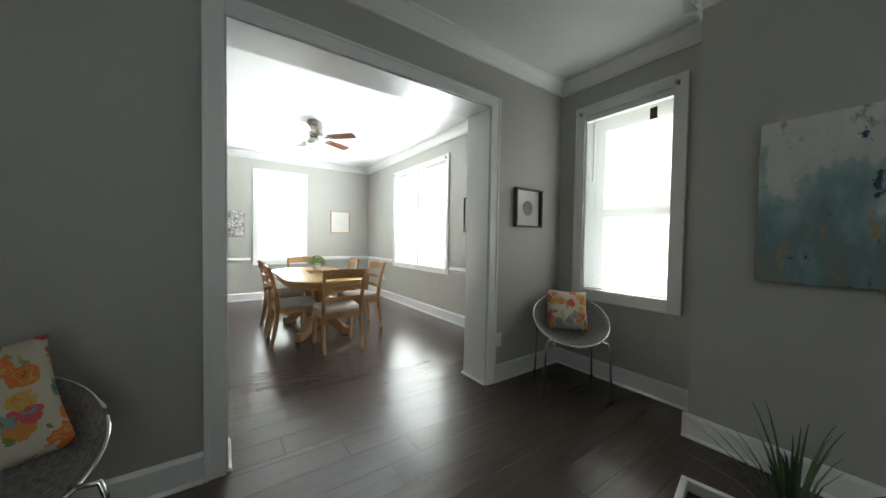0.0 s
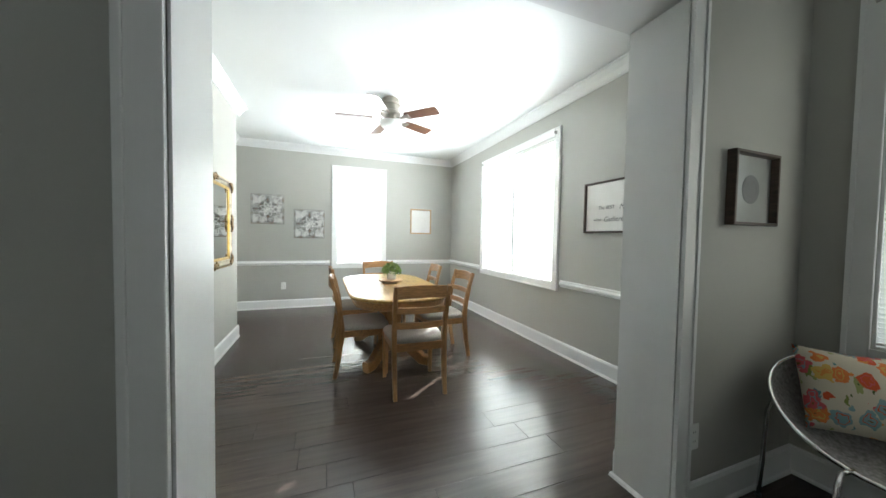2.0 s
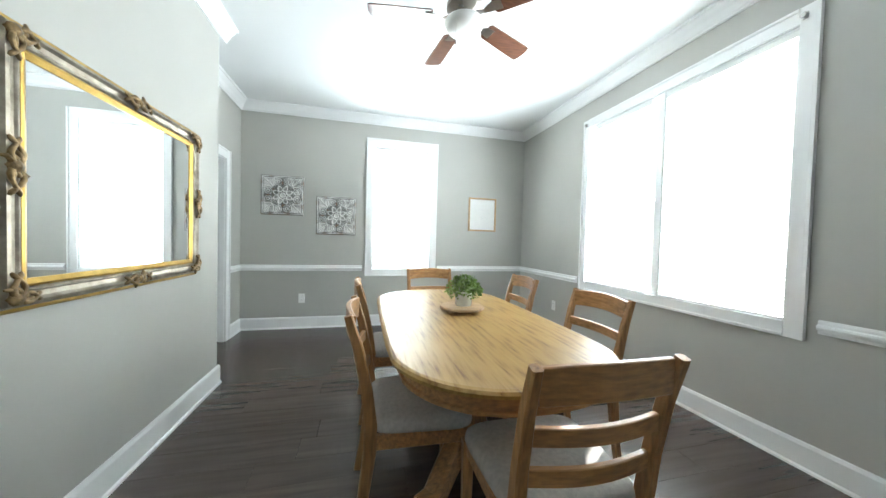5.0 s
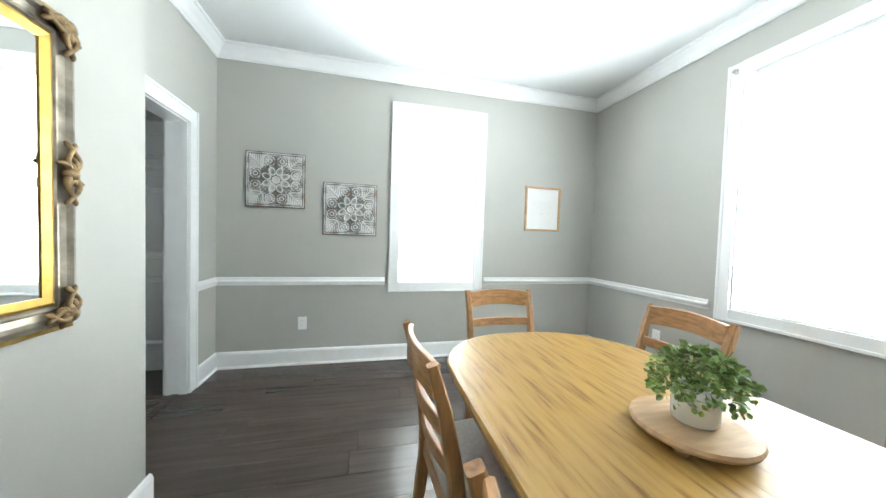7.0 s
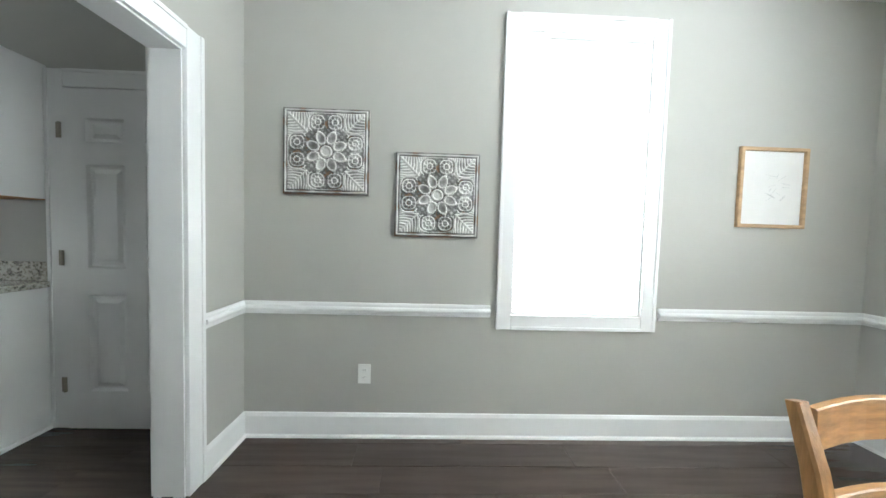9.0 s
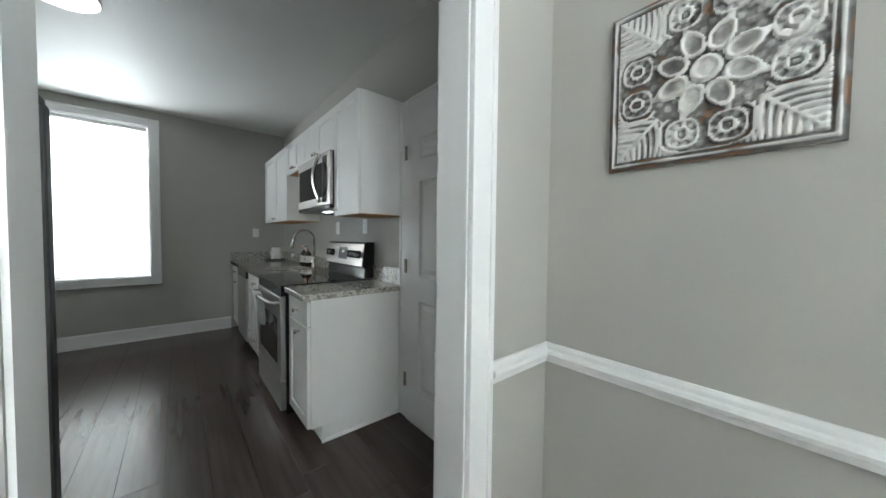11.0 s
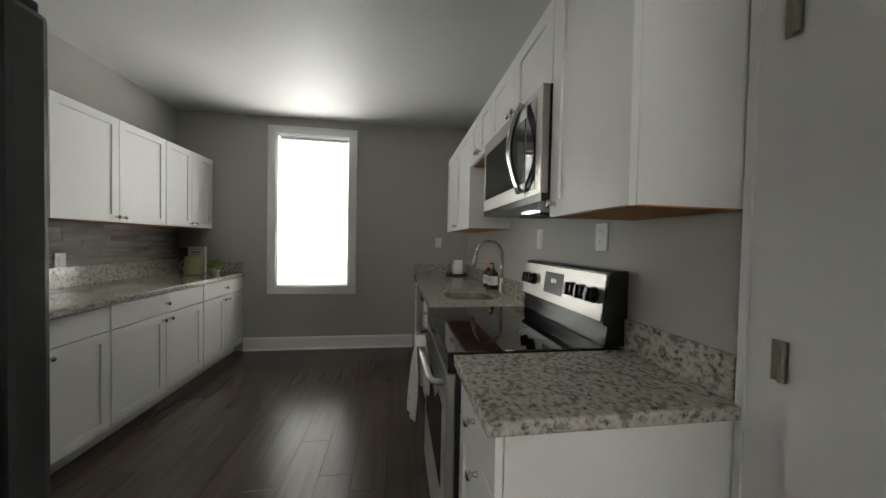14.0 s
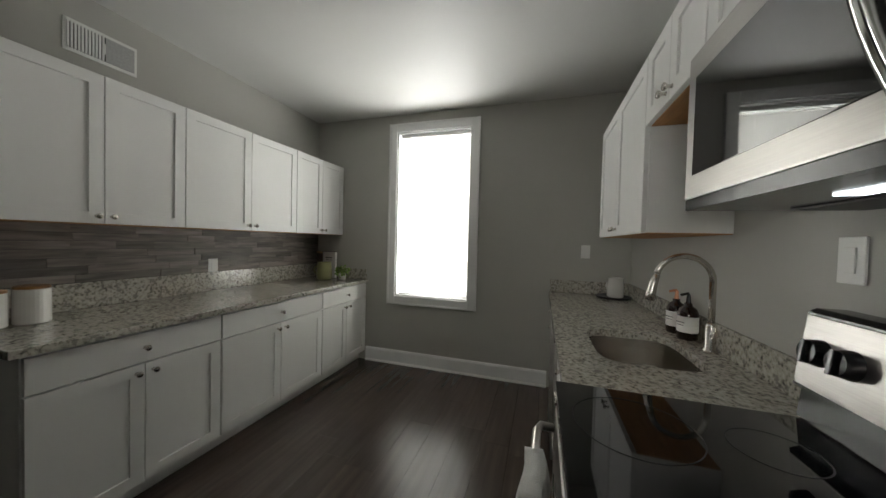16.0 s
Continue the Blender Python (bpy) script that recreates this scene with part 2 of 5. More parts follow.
FLORAL = floral_print("floral_print", [(0.6, 0.09, 0.03), (0.68, 0.2, 0.05), (0.6, 0.11, 0.12), (0.62, 0.4, 0.1), (0.22, 0.34, 0.36), (0.66, 0.26, 0.06)], 13, (0.6, 0.54, 0.43))
GLASS, SLAT = glass_mat(), slat_mat()
BULB = lamp_mat("lit_diffuser", 2.6)
FANGLASS = mat("frosted_glass_bowl", (0.85, 0.85, 0.83), 0.4)
UNDERLIGHT = lamp_mat("small_cool_led", 3.0, (0.8, 0.92, 1))
GREENLED = lamp_mat("green_display", 0.15, (0.55, 0.8, 0.1))


# ---- mesh helpers ----
def part(name, bm, material, parent=None, label="", smooth=False):
    me = bpy.data.meshes.new(name)
    bmesh.ops.recalc_face_normals(bm, faces=bm.faces)
    bm.to_mesh(me)
    bm.free()
    if smooth:
        for p in me.polygons:
            p.use_smooth = True
    me.materials.append(material)
    ob = new(name, me)
    ob.parent = parent
    if label:
        ob["label"] = label
    return ob


def thing(name, m, label, category, group="", kind=""):
    ob = new(name)
    ob.empty_display_size = 0.1
    ob.matrix_world = m
    return tagged(ob, label, category, group, kind)


def box(x0, x1, y0, y1, z0, z1, bm=None, bevel=0.0):
    bm = bm or bmesh.new()
    t = bmesh.new() if bevel else bm
    v = [t.verts.new((x, y, z)) for z in (z0, z1) for x, y in ((x0, y0), (x1, y0), (x1, y1), (x0, y1))]
    for f in ((0, 3, 2, 1), (4, 5, 6, 7), (0, 1, 5, 4), (1, 2, 6, 5), (2, 3, 7, 6), (3, 0, 4, 7)):
        t.faces.new([v[i] for i in f])
    if bevel:
        bmesh.ops.bevel(t, geom=t.edges[:], offset=bevel, segments=2, affect="EDGES", profile=0.6)
        me = bpy.data.meshes.new("tmp")
        t.to_mesh(me)
        t.free()
        bm.from_mesh(me)
        bpy.data.meshes.remove(me)
    return bm


def sweep(pts, w, d, bm=None, up=(0, 0, 1), close=True):
    """A bar of rectangular section w x d along points; w lies across up; w and d may be lists."""
    bm = bm or bmesh.new()
    pts = [Vector(p) for p in pts]
    rings = []
    for i, p in enumerate(pts):
        t = (pts[min(i + 1, len(pts) - 1)] - pts[max(i - 1, 0)]).normalized()
        s = t.cross(Vector(up)).normalized()
        n = s.cross(t).normalized()
        a = (w[i] if isinstance(w, list) else w) / 2
        b = (d[i] if isinstance(d, list) else d) / 2
        c = min(a, b) * 0.3
        rings.append([bm.verts.new(p + s * x + n * y) for x, y in ((-a + c, -b), (a - c, -b), (a, -b + c), (a, b - c), (a - c, b), (-a + c, b), (-a, b - c), (-a, -b + c))])
    for r, q in zip(rings, rings[1:]):
        for k in range(8):
            bm.faces.new((r[k], r[(k + 1) % 8], q[(k + 1) % 8], q[k]))
    if close:
        bm.faces.new(rings[0][::-1])
        bm.faces.new(rings[-1])
    return bm


def tube(pts, r, n=10, bm=None):
    bm = bm or bmesh.new()
    pts = [Vector(p) for p in pts]
    prev, ref = None, Vector((0.31, 0.77, 0.55))
    rings = []
    for i, p in enumerate(pts):
        t = (pts[min(i + 1, len(pts) - 1)] - pts[max(i - 1, 0)]).normalized()
        s = t.cross(ref).normalized() if prev is None else (prev - t * prev.dot(t)).normalized()
        prev = s
        u = t.cross(s)
        rr = r[i] if isinstance(r, list) else r
        rings.append([bm.verts.new(p + (s * math.cos(a) + u * math.sin(a)) * rr) for a in (2 * math.pi * k / n for k in range(n))])
    for a, b in zip(rings, rings[1:]):
        for k in range(n):
            bm.faces.new((a[k], a[(k + 1) % n], b[(k + 1) % n], b[k]))
    bm.faces.new(rings[0][::-1])
    bm.faces.new(rings[-1])
    return bm


def lathe(profile, n=24, at=(0, 0, 0), bm=None, axis="z"):
    bm = bm or bmesh.new()
    rings = []
    for r, h in profile:
        ring = []
        for k in range(n):
            a = 2 * math.pi * k / n
            q = (max(r, 1e-4) * math.cos(a), max(r, 1e-4) * math.sin(a), h)
            if axis == "y":
                q = (q[0], h, q[1])
            ring.append(bm.verts.new((at[0] + q[0], at[1] + q[1], at[2] + q[2])))
        rings.append(ring)
    for a, b in zip(rings, rings[1:]):
        for k in range(n):
            bm.faces.new((a[k], a[(k + 1) % n], b[(k + 1) % n], b[k]))
    bm.faces.new(rings[0][::-1])
    bm.faces.new(rings[-1])
    return bm


def arc(fn, n):
    return [fn(i / n) for i in range(n + 1)]


def setting(name, bm, material, label, category):
    return tagged(part(name, bm, material), label, category, kind="structure")


# ---- plan ----
XR, YF, XL, XD = 3.12, 7.72, -0.352, -0.73       # dining: window wall, far wall, mirror wall, kitchen wall
YO0, YO1 = 2.57, 2.855                            # wall between living and dining room
OX0, OX1, OH = 0.32, 2.14, 2.34                   # its opening
CD, CL, CK = 2.85, 2.79, 2.69                     # ceilings
KX, KY0, KY1, KXE = -5.12, 4.52, 7.80, -0.868     # kitchen
CHX, CHY = 2.74, 1.335                            # chimney breast
LX, LY = -2.2, -2.4                               # far ends of the living room
TOP = 3.1


def wall_x(name, x0, x1, y0, y1, holes, label, z1=TOP):
    """A wall that runs along y, with holes (ya, yb, za, zb)."""
    bm = bmesh.new()
    y = y0
    for a, b, za, zb in sorted(holes):
        if a > y:
            box(x0, x1, y, a, 0, z1, bm)
        if za > 0:
            box(x0, x1, a, b, 0, za, bm)
        box(x0, x1, a, b, zb, z1, bm)
        y = b
    if y1 > y:
        box(x0, x1, y, y1, 0, z1, bm)
    return setting(name, bm, WALL, label, "wall")


def wall_y(name, y0, y1, x0, x1, holes, label, z1=TOP):
    bm = bmesh.new()
    x = x0
    for a, b, za, zb in sorted(holes):
        if a > x:
            box(x, a, y0, y1, 0, z1, bm)
        if za > 0:
            box(a, b, y0, y1, 0, za, bm)
        box(a, b, y0, y1, zb, z1, bm)
        x = b
    if x1 > x:
        box(x, x1, y0, y1, 0, z1, bm)
    return setting(name, bm, WALL, label, "wall")


G = "smooth greige painted plaster wall"
WR1, WR2 = (4.57, 5.385, 0.79, 2.45), (5.435, 6.25, 0.79, 2.45)
WL = (1.595, 2.31, 0.78, 2.41)
WF = (0.87, 1.675, 0.775, 2.465)
WK = (5.54, 6.35, 0.745, 2.5)
wall_x("wall_east", XR, XR + 0.25, LY, YF + 0.25, [WL, WR1, WR2], G + " with three white trimmed windows")
wall_y("wall_north", YF, YF + 0.25, XD - 0.19, XR, [WF], G + " with one tall window")
wall_y("wall_opening", YO0, YO1, LX, XR, [(OX0, OX1, 0, OH)], G + " with a wide cased opening")
wall_x("wall_mirror", KXE, XL, YO1, 6.15, [], G + " that carries the gilt mirror")
wall_x("wall_kitchen_doorway", KXE, XD, 6.15, YF, [(6.41, 7.27, 0, 2.03)], G + " with a cased doorway to the kitchen")
wall_x("wall_kitchen_west", KX - 0.25, KX, KY0 - 0.2, KY1 + 0.2, [WK], G + " with one tall kitchen window")
wall_y("wall_kitchen_north", KY1, KY1 + 0.2, KX, KXE, [], G + " behind the range")
wall_y("wall_kitchen_south", KY0 - 0.2, KY0, KX, KXE, [], G + " above a tiled splashback")
wall_x("wall_kitchen_east", KXE + 0.002, KXE + 0.1, KY0, 6.15, [], G)
wall_x("chimney_breast", CHX, XR, -1.0, CHY, [], "greige painted chimney breast with a white baseboard")
wall_x("wall_living_west", LX - 0.2, LX, LY, YO0, [], G)
# hole for an unseen window, added to brighten the living room
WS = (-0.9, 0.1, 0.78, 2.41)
wall_y("wall_living_south", LY - 0.25, LY, LX - 0.2, XR + 0.25, [WS], G + " with one unseen added window")
setting("ceiling_dining", box(XD - 0.1, XR, YO1, YF, CD, CD + 0.1), CEIL, "flat white painted dining room ceiling", "ceiling")
setting("ceiling_living", box(LX, XR, LY, YO0, CL, CL + 0.1), CEIL, "flat white painted living room ceiling", "ceiling")
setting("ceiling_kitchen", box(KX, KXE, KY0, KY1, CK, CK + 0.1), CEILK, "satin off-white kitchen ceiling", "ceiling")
setting("roof_slab", box(KX - 0.3, XR + 0.3, LY - 0.3, KY1 + 0.3, TOP, TOP + 0.1), CEIL, "plain slab above the ceilings", "roof")
setting("ground", box(-60, 60, -60, 60, -0.6, -0.5), mat("lawn_ground", (0.08, 0.12, 0.04), 0.9, var=0.4), "grassy ground outside the house", "ground")
floor = setting("floor", box(KX - 0.2, XR + 0.2, LY - 0.2, KY1 + 0.2, -0.12, -0.006), SUBFLOOR, "dark brown wood plank floor through all rooms", "floor")


# ---- trim ----
def run(name, p0, p1, profile, label, category):
    """A moulding along the wall foot from p0 to p1; profile = (out, z) points, out to the left of the way."""
    a, b = Vector((*p0, 0)), Vector((*p1, 0))
    t = (b - a).normalized()
    n = Vector((-t.y, t.x, 0))
    bm = bmesh.new()
    ra = [bm.verts.new(a + n * o + Vector((0, 0, z))) for o, z in profile]
    rb = [bm.verts.new(b + n * o + Vector((0, 0, z))) for o, z in profile]
    k = len(profile)
    for i in range(k):
        bm.faces.new((ra[i], ra[(i + 1) % k], rb[(i + 1) % k], rb[i]))
    bm.faces.new(ra[::-1])
    bm.faces.new(rb)
    return setting(name, bm, TRIM, label, category)


BASE = [(0.0005, 0), (0.026, 0), (0.024, 0.012), (0.016, 0.02), (0.016, 0.13), (0.009, 0.146), (0.0005, 0.15)]
RAIL = [(0.0005, 0.752), (0.012, 0.754), (0.014, 0.772), (0.026, 0.778), (0.03, 0.79), (0.026, 0.8), (0.016, 0.805), (0.016, 0.818), (0.011, 0.828), (0.0005, 0.828)]


def crown(c):
    return [(0.0005, c - 0.115), (0.014, c - 0.115), (0.016, c - 0.1), (0.026, c - 0.092), (0.045, c - 0.06), (0.072, c - 0.032), (0.08, c - 0.022), (0.095, c - 0.018), (0.097, c - 0.001), (0.0005, c - 0.001)]


def trims(kind, profile, label, category, runs):
    for p0, p1 in runs:
        run(kind, p0, p1, profile, label, category)


trims("baseboard", BASE, "white painted wooden baseboard with shoe moulding", "baseboard", [
    ((XR, YO1), (XR, YF)), ((XR, YF), (XD, YF)), ((XD, YF), (XD, 7.375)), ((XD, 6.31), (XD, 6.15)), ((XD, 6.15), (XL - 0.0, 6.15)), ((XL, 6.175), (XL, YO1)),
    ((XL, YO1), (OX0 + 0.004, YO1)), ((OX1, YO1), (XR, YO1)), ((XR, CHY), (XR, YO0)), ((XR, YO0), (OX1 + 0.094, YO0)), ((OX0 - 0.094, YO0), (LX, YO0)), ((CHX, -1.0), (CHX, CHY + 0.024)), ((CHX - 0.02, CHY), (XR, CHY)),
    ((KX, 7.13), (KX, 5.2))])
trims("shoe_moulding", [(0.009, 0), (0.024, 0), (0.02, 0.014), (0.009, 0.02)], "narrow white shoe moulding at the foot of the opening", "moulding", [((OX1, YO0), (OX1, YO1 + 0.02)), ((OX0, YO1 + 0.02), (OX0, YO0))])
trims("chair_rail", RAIL, "white moulded chair rail on the wall", "moulding", [
    ((XR, YO1), (XR, 4.43)), ((XR, 6.39), (XR, YF)), ((XR, YF), (1.79, YF)), ((0.745, YF), (XD, YF)), ((XD, YF), (XD, 7.38))])
trims("crown_moulding", crown(CD), "white stepped crown moulding under the ceiling", "moulding", [
    ((XR, YO1), (XR, YF)), ((XR, YF), (XD, YF)), ((XD, YF), (XD, 6.15)), ((XD, 6.15), (XL, 6.15)), ((XL, 6.25), (XL, YO1)), ((XL, YO1), (XR, YO1))])
trims("crown_moulding", crown(CL), "white stepped crown moulding under the ceiling", "moulding", [
    ((XR, CHY), (XR, YO0)), ((XR, YO0), (LX, YO0)), ((CHX, -1.0), (CHX, CHY + 0.09)), ((CHX - 0.09, CHY), (XR, CHY))])


def casing(name, m, w, h, label, wide=0.092, z0=0.0, bottom=False):
    """Flat boards with a raised outer bead round an opening of w x h; local x along the wall, y out of the wall towards -y."""
    t = thing(name, m, label, "casing", kind="structure")
    def board(nm, x0, x1, za, zb, upright):
        bm = box(x0, x1, -0.02, -0.0005, za, zb, bevel=0.003)
        if upright:
            xo = x0 if x0 < 0 else x1 - 0.02
            box(xo, xo + 0.02, -0.027, -0.019, za, zb, bm, 0.003)
        else:
            zo = zb - 0.02 if za > z0 + 0.5 else za
            box(x0, x1, -0.027, -0.019, zo, zo + 0.02, bm, 0.003)
        part(nm, bm, TRIM, t)
    zt = z0 + h
    zb = z0 - (wide if bottom else 0)
    board("side_board", -wide, -0.001, zb, zt + wide, True)
    board("side_board", w + 0.001, w + wide, zb, zt + wide, True)
    board("head_board", 0, w, zt + 0.001, zt + wide, False)
    if bottom:
        board("sill_board", 0, w, zb, z0 - 0.001, False)
    return t


casing("trim_opening", pose(OX0, YO0, 0), OX1 - OX0, OH, "white painted casing round the wide opening")
casing("trim_doorway", pose(XD, 6.41, 0, 0, 0, 90), 0.86, 2.03, "white painted casing round the kitchen doorway", 0.1)
casing("trim_doorway_back", pose(KXE, 7.27, 0, 0, 0, -90), 0.86, 2.03, "white painted casing on the kitchen side of the doorway", 0.09)
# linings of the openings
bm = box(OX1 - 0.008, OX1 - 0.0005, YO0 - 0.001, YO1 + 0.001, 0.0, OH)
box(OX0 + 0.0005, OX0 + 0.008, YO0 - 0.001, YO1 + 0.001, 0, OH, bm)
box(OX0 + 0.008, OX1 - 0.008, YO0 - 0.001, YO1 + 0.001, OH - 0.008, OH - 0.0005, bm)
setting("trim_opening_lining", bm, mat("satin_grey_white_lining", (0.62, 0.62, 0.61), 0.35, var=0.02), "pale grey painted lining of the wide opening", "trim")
bm = box(KXE - 0.001, XD + 0.001, 7.262, 7.2695, 0, 2.03)
box(KXE - 0.001, XD + 0.001, 6.4105, 6.418, 0, 2.03, bm)
box(KXE - 0.001, XD + 0.001, 6.418, 7.262, 2.022, 2.0295, bm)
setting("trim_doorway_lining", bm, TRIM, "white painted lining of the kitchen doorway", "trim")
setting("threshold", box(KXE + 0.04, KXE + 0.09, 6.42, 7.26, 0.0, 0.009, bevel=0.003), FLOOR, "dark wood threshold strip in the kitchen doorway", "threshold")


# ---- windows and blinds ----
def window(name, m, w, z0, h, label, watts, wand=0.15, slack=0.012, cased=True, tilt=48, depth=0.055, group="window blinds", tag=0.0):
    """Local x along the wall from 0 to w, +y out of the house, z up from the floor."""
    t = thing(name, m, label, "window", kind="structure")
    d = 0.11
    for x0, x1, za, zb in ((0, 0.012, z0, z0 + h), (w - 0.012, w, z0, z0 + h), (0.012, w - 0.012, z0 + h - 0.012, z0 + h), (0.012, w - 0.012, z0, z0 + 0.012)):
        part("window_liner", box(x0 + 0.0005, x1 - 0.0005, 0.0, 0.2, za + 0.0005, zb - 0.0005), TRIM, t)
    mid = z0 + h * 0.5
    for nm, y, za, zb in (("upper_sash", d + 0.04, mid - 0.014, z0 + h - 0.013), ("lower_sash", d, z0 + 0.013, mid + 0.014)):
        bm = box(0.014, 0.042, y, y + 0.03, za, zb)
        box(w - 0.042, w - 0.014, y, y + 0.03, za, zb, bm)
        box(0.042, w - 0.042, y, y + 0.03, za, za + 0.03, bm)
        box(0.042, w - 0.042, y, y + 0.03, zb - 0.03, zb, bm)
        s = part(nm, bm, TRIM, t)
        g = part("pane", box(0.042, w - 0.042, y + 0.012, y + 0.016, za + 0.03, zb - 0.03), GLASS, s)
        g.visible_shadow = False
    if cased:
        casing("trim_window", m, w, h, "white painted picture-frame casing round a window", 0.09, z0, True)
    b = thing("window_blind", m, "lowered white horizontal mini blind in the window", "blind", group)
    x0, x1, y = 0.012 + slack, w - 0.012 - slack, depth
    part("headrail", box(x0, x1, y - 0.016, y + 0.016, z0 + h - 0.052, z0 + h - 0.013, bevel=0.003), WHITE, b)
    part("bottom_rail", box(x0, x1, y - 0.012, y + 0.012, z0 + 0.018, z0 + 0.03, bevel=0.003), WHITE, b)
    n = int((h - 0.1) / 0.0235)
    c, s = 0.0135 * math.cos(radians(tilt)), 0.0135 * math.sin(radians(tilt))
    sb = bmesh.new()
    pr = [(-c, s), (-c * 0.3, s * 0.3 + 0.0016), (c * 0.3, -s * 0.3 + 0.0016), (c, -s)]
    ra, rb = [[sb.verts.new((x, q[0], q[1])) for q in pr] for x in (x0, x1)]
    for i in range(3):
        sb.faces.new((ra[i], ra[i + 1], rb[i + 1], rb[i]))
    first = part("slat", sb, SLAT, b)
    first.location = (0, y, z0 + 0.045)
    for i in range(1, n):
        o = new("slat", first.data)
        o.parent, o.location = b, (0, y, z0 + 0.045 + i * 0.0235)
    for fx in (0.16, 0.84):
        part("ladder_cord", tube([(w * fx, y - 0.017, z0 + 0.025), (w * fx, y - 0.017, z0 + h - 0.03)], 0.0012, 5), WHITE, b)
    part("wand", tube([(w * wand, y - 0.024, z0 + h - 0.05), (w * wand, y - 0.026, z0 + h * 0.62)], 0.004, 6), WHITE, b)
    if tag:
        part("warning_tag", box(w * tag - 0.026, w * tag + 0.026, y - 0.02, y - 0.0185, z0 + h - 0.19, z0 + h - 0.1), TAG, b, "small brown card tag")
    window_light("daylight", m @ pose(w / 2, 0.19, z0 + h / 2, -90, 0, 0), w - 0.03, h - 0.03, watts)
    return t


def win_east(name, y0, y1, z0, z1, label, watts, **k):
    return window(name, pose(XR, y1, 0, 0, 0, -90), y1 - y0, z0, z1 - z0, label, watts, **k)


wl = "white double-hung window behind a closed blind"
win_east("window_1", WL[0], WL[1], WL[2], WL[3], wl + " in the living room", 2.6, wand=0.12, tilt=62, depth=0.014, slack=-0.0115, tag=0.8)
# added window out of view; its lamp fills the dark living room
window("added_fill_window", pose(WS[1], LY, 0, 0, 0, 180), WS[1] - WS[0], WS[2], WS[3] - WS[2], wl + " in the living room", 15)
win_east("window_2", WR1[0], WR1[1], WR1[2], WR1[3], wl + " beside the dining table", SKY_W, cased=False, depth=0.018, slack=-0.0115)
win_east("window_3", WR2[0], WR2[1], WR2[2], WR2[3], wl + " beside the dining table", SKY_W, cased=False, slack=0.055, depth=0.018)
casing("trim_window", pose(XR, WR2[1], 0, 0, 0, -90), WR2[1] - WR1[0], WR1[3] - WR1[2], "white casing round the paired windows", 0.09, WR1[2], True)


def rod_bracket(m):
    t = thing("rod_bracket", m, "small grey metal curtain rod bracket on the window casing", "bracket", "curtain rod brackets")
    part("plate", box(-0.012, 0.012, -0.03, -0.0275, -0.018, 0.018, bevel=0.002), STEEL, t)
    part("cup", lathe([(0.013, -0.03), (0.015, -0.034), (0.015, -0.052), (0.011, -0.054), (0.0, -0.05)], 14, axis="y"), STEEL, t, smooth=True)


for y, z in ((WL[0] - 0.025, WL[3] + 0.02), (WL[1] + 0.03, WL[3] + 0.02), (WR1[0] - 0.03, WR1[3] + 0.03), (WR2[1] + 0.03, WR1[3] + 0.03)):
    rod_bracket(pose(XR, y, z, 0, 0, -90))
setting("trim_mullion", box(XR - 0.006, XR - 0.0005, WR1[1] + 0.002, WR2[0] - 0.002, WR1[2], WR1[3], bevel=0.002), TRIM, "white mullion board between two windows", "trim")
window("window_4", pose(WF[0], YF, 0), WF[1] - WF[0], WF[2], WF[3] - WF[2], wl + " in the far dining wall", SKY_W * 0.8)
window("window_5", pose(KX, WK[0], 0, 0, 0, 90), WK[1] - WK[0], WK[2], WK[3] - WK[2], wl + " in the kitchen", 25)


# ---- doors, switches ----
def six_panel_door(m):
    t = thing("door_1", m, "closed white six-panel door with nickel hinges", "door", kind="structure")
    w, h = 0.84, 2.045
    bm = bmesh.new()
    xs, zs = (0.0, 0.135, 0.355, 0.475, 0.705, w), (0.006, 0.24, 0.83, 0.99, 1.605, 1.735, 1.875, h)
    holes = {(1, 1), (3, 1), (1, 3), (3, 3), (1, 5), (3, 5)}
    for i in range(5):
        for k in range(7):
            if (i, k) not in holes:
                box(xs[i], xs[i + 1], 0, 0.035, zs[k], zs[k + 1], bm)
    part("stile_and_rail_frame", bm, TRIM, t)
    for i, k in sorted(holes):
        x0, x1, z0, z1 = xs[i], xs[i + 1], zs[k], zs[k + 1]
        q = bmesh.new()
        rr = []
        for ins, y in ((0, 0.0), (0.012, 0.012), (0.026, 0.013), (0.05, 0.004)):
            rr.append([q.verts.new(v) for v in ((x0 + ins, y, z0 + ins), (x1 - ins, y, z0 + ins), (x1 - ins, y, z1 - ins), (x0 + ins, y, z1 - ins))])
        for a, b in zip(rr, rr[1:]):
            for j in range(4):
                q.faces.new((a[j], a[(j + 1) % 4], b[(j + 1) % 4], b[j]))
        q.faces.new(rr[-1])
        part("panel", q, TRIM, t)
    for z in (0.28, 1.05, 1.8):
        bm = tube([(-0.006, -0.008, z - 0.045), (-0.006, -0.008, z + 0.045)], 0.007, 8)
        box(-0.03, 0.0, -0.003, -0.0005, z - 0.045, z + 0.045, bm)
        part("hinge", bm, BRASS, t)
    part("knob", lathe([(0.025, 0), (0.025, -0.008), (0.01, -0.012), (0.01, -0.035), (0.026, -0.045), (0.028, -0.058), (0.015, -0.068)], 16, (w - 0.06, 0, 0.95), axis="y"), NICKEL, t, smooth=True)


six_panel_door(pose(-1.805, KY1 - 0.036, 0))
casing("trim_door", pose(-1.81, KY1 - 0.002, 0), 0.85, 2.055, "white painted casing round the six-panel door", 0.105)


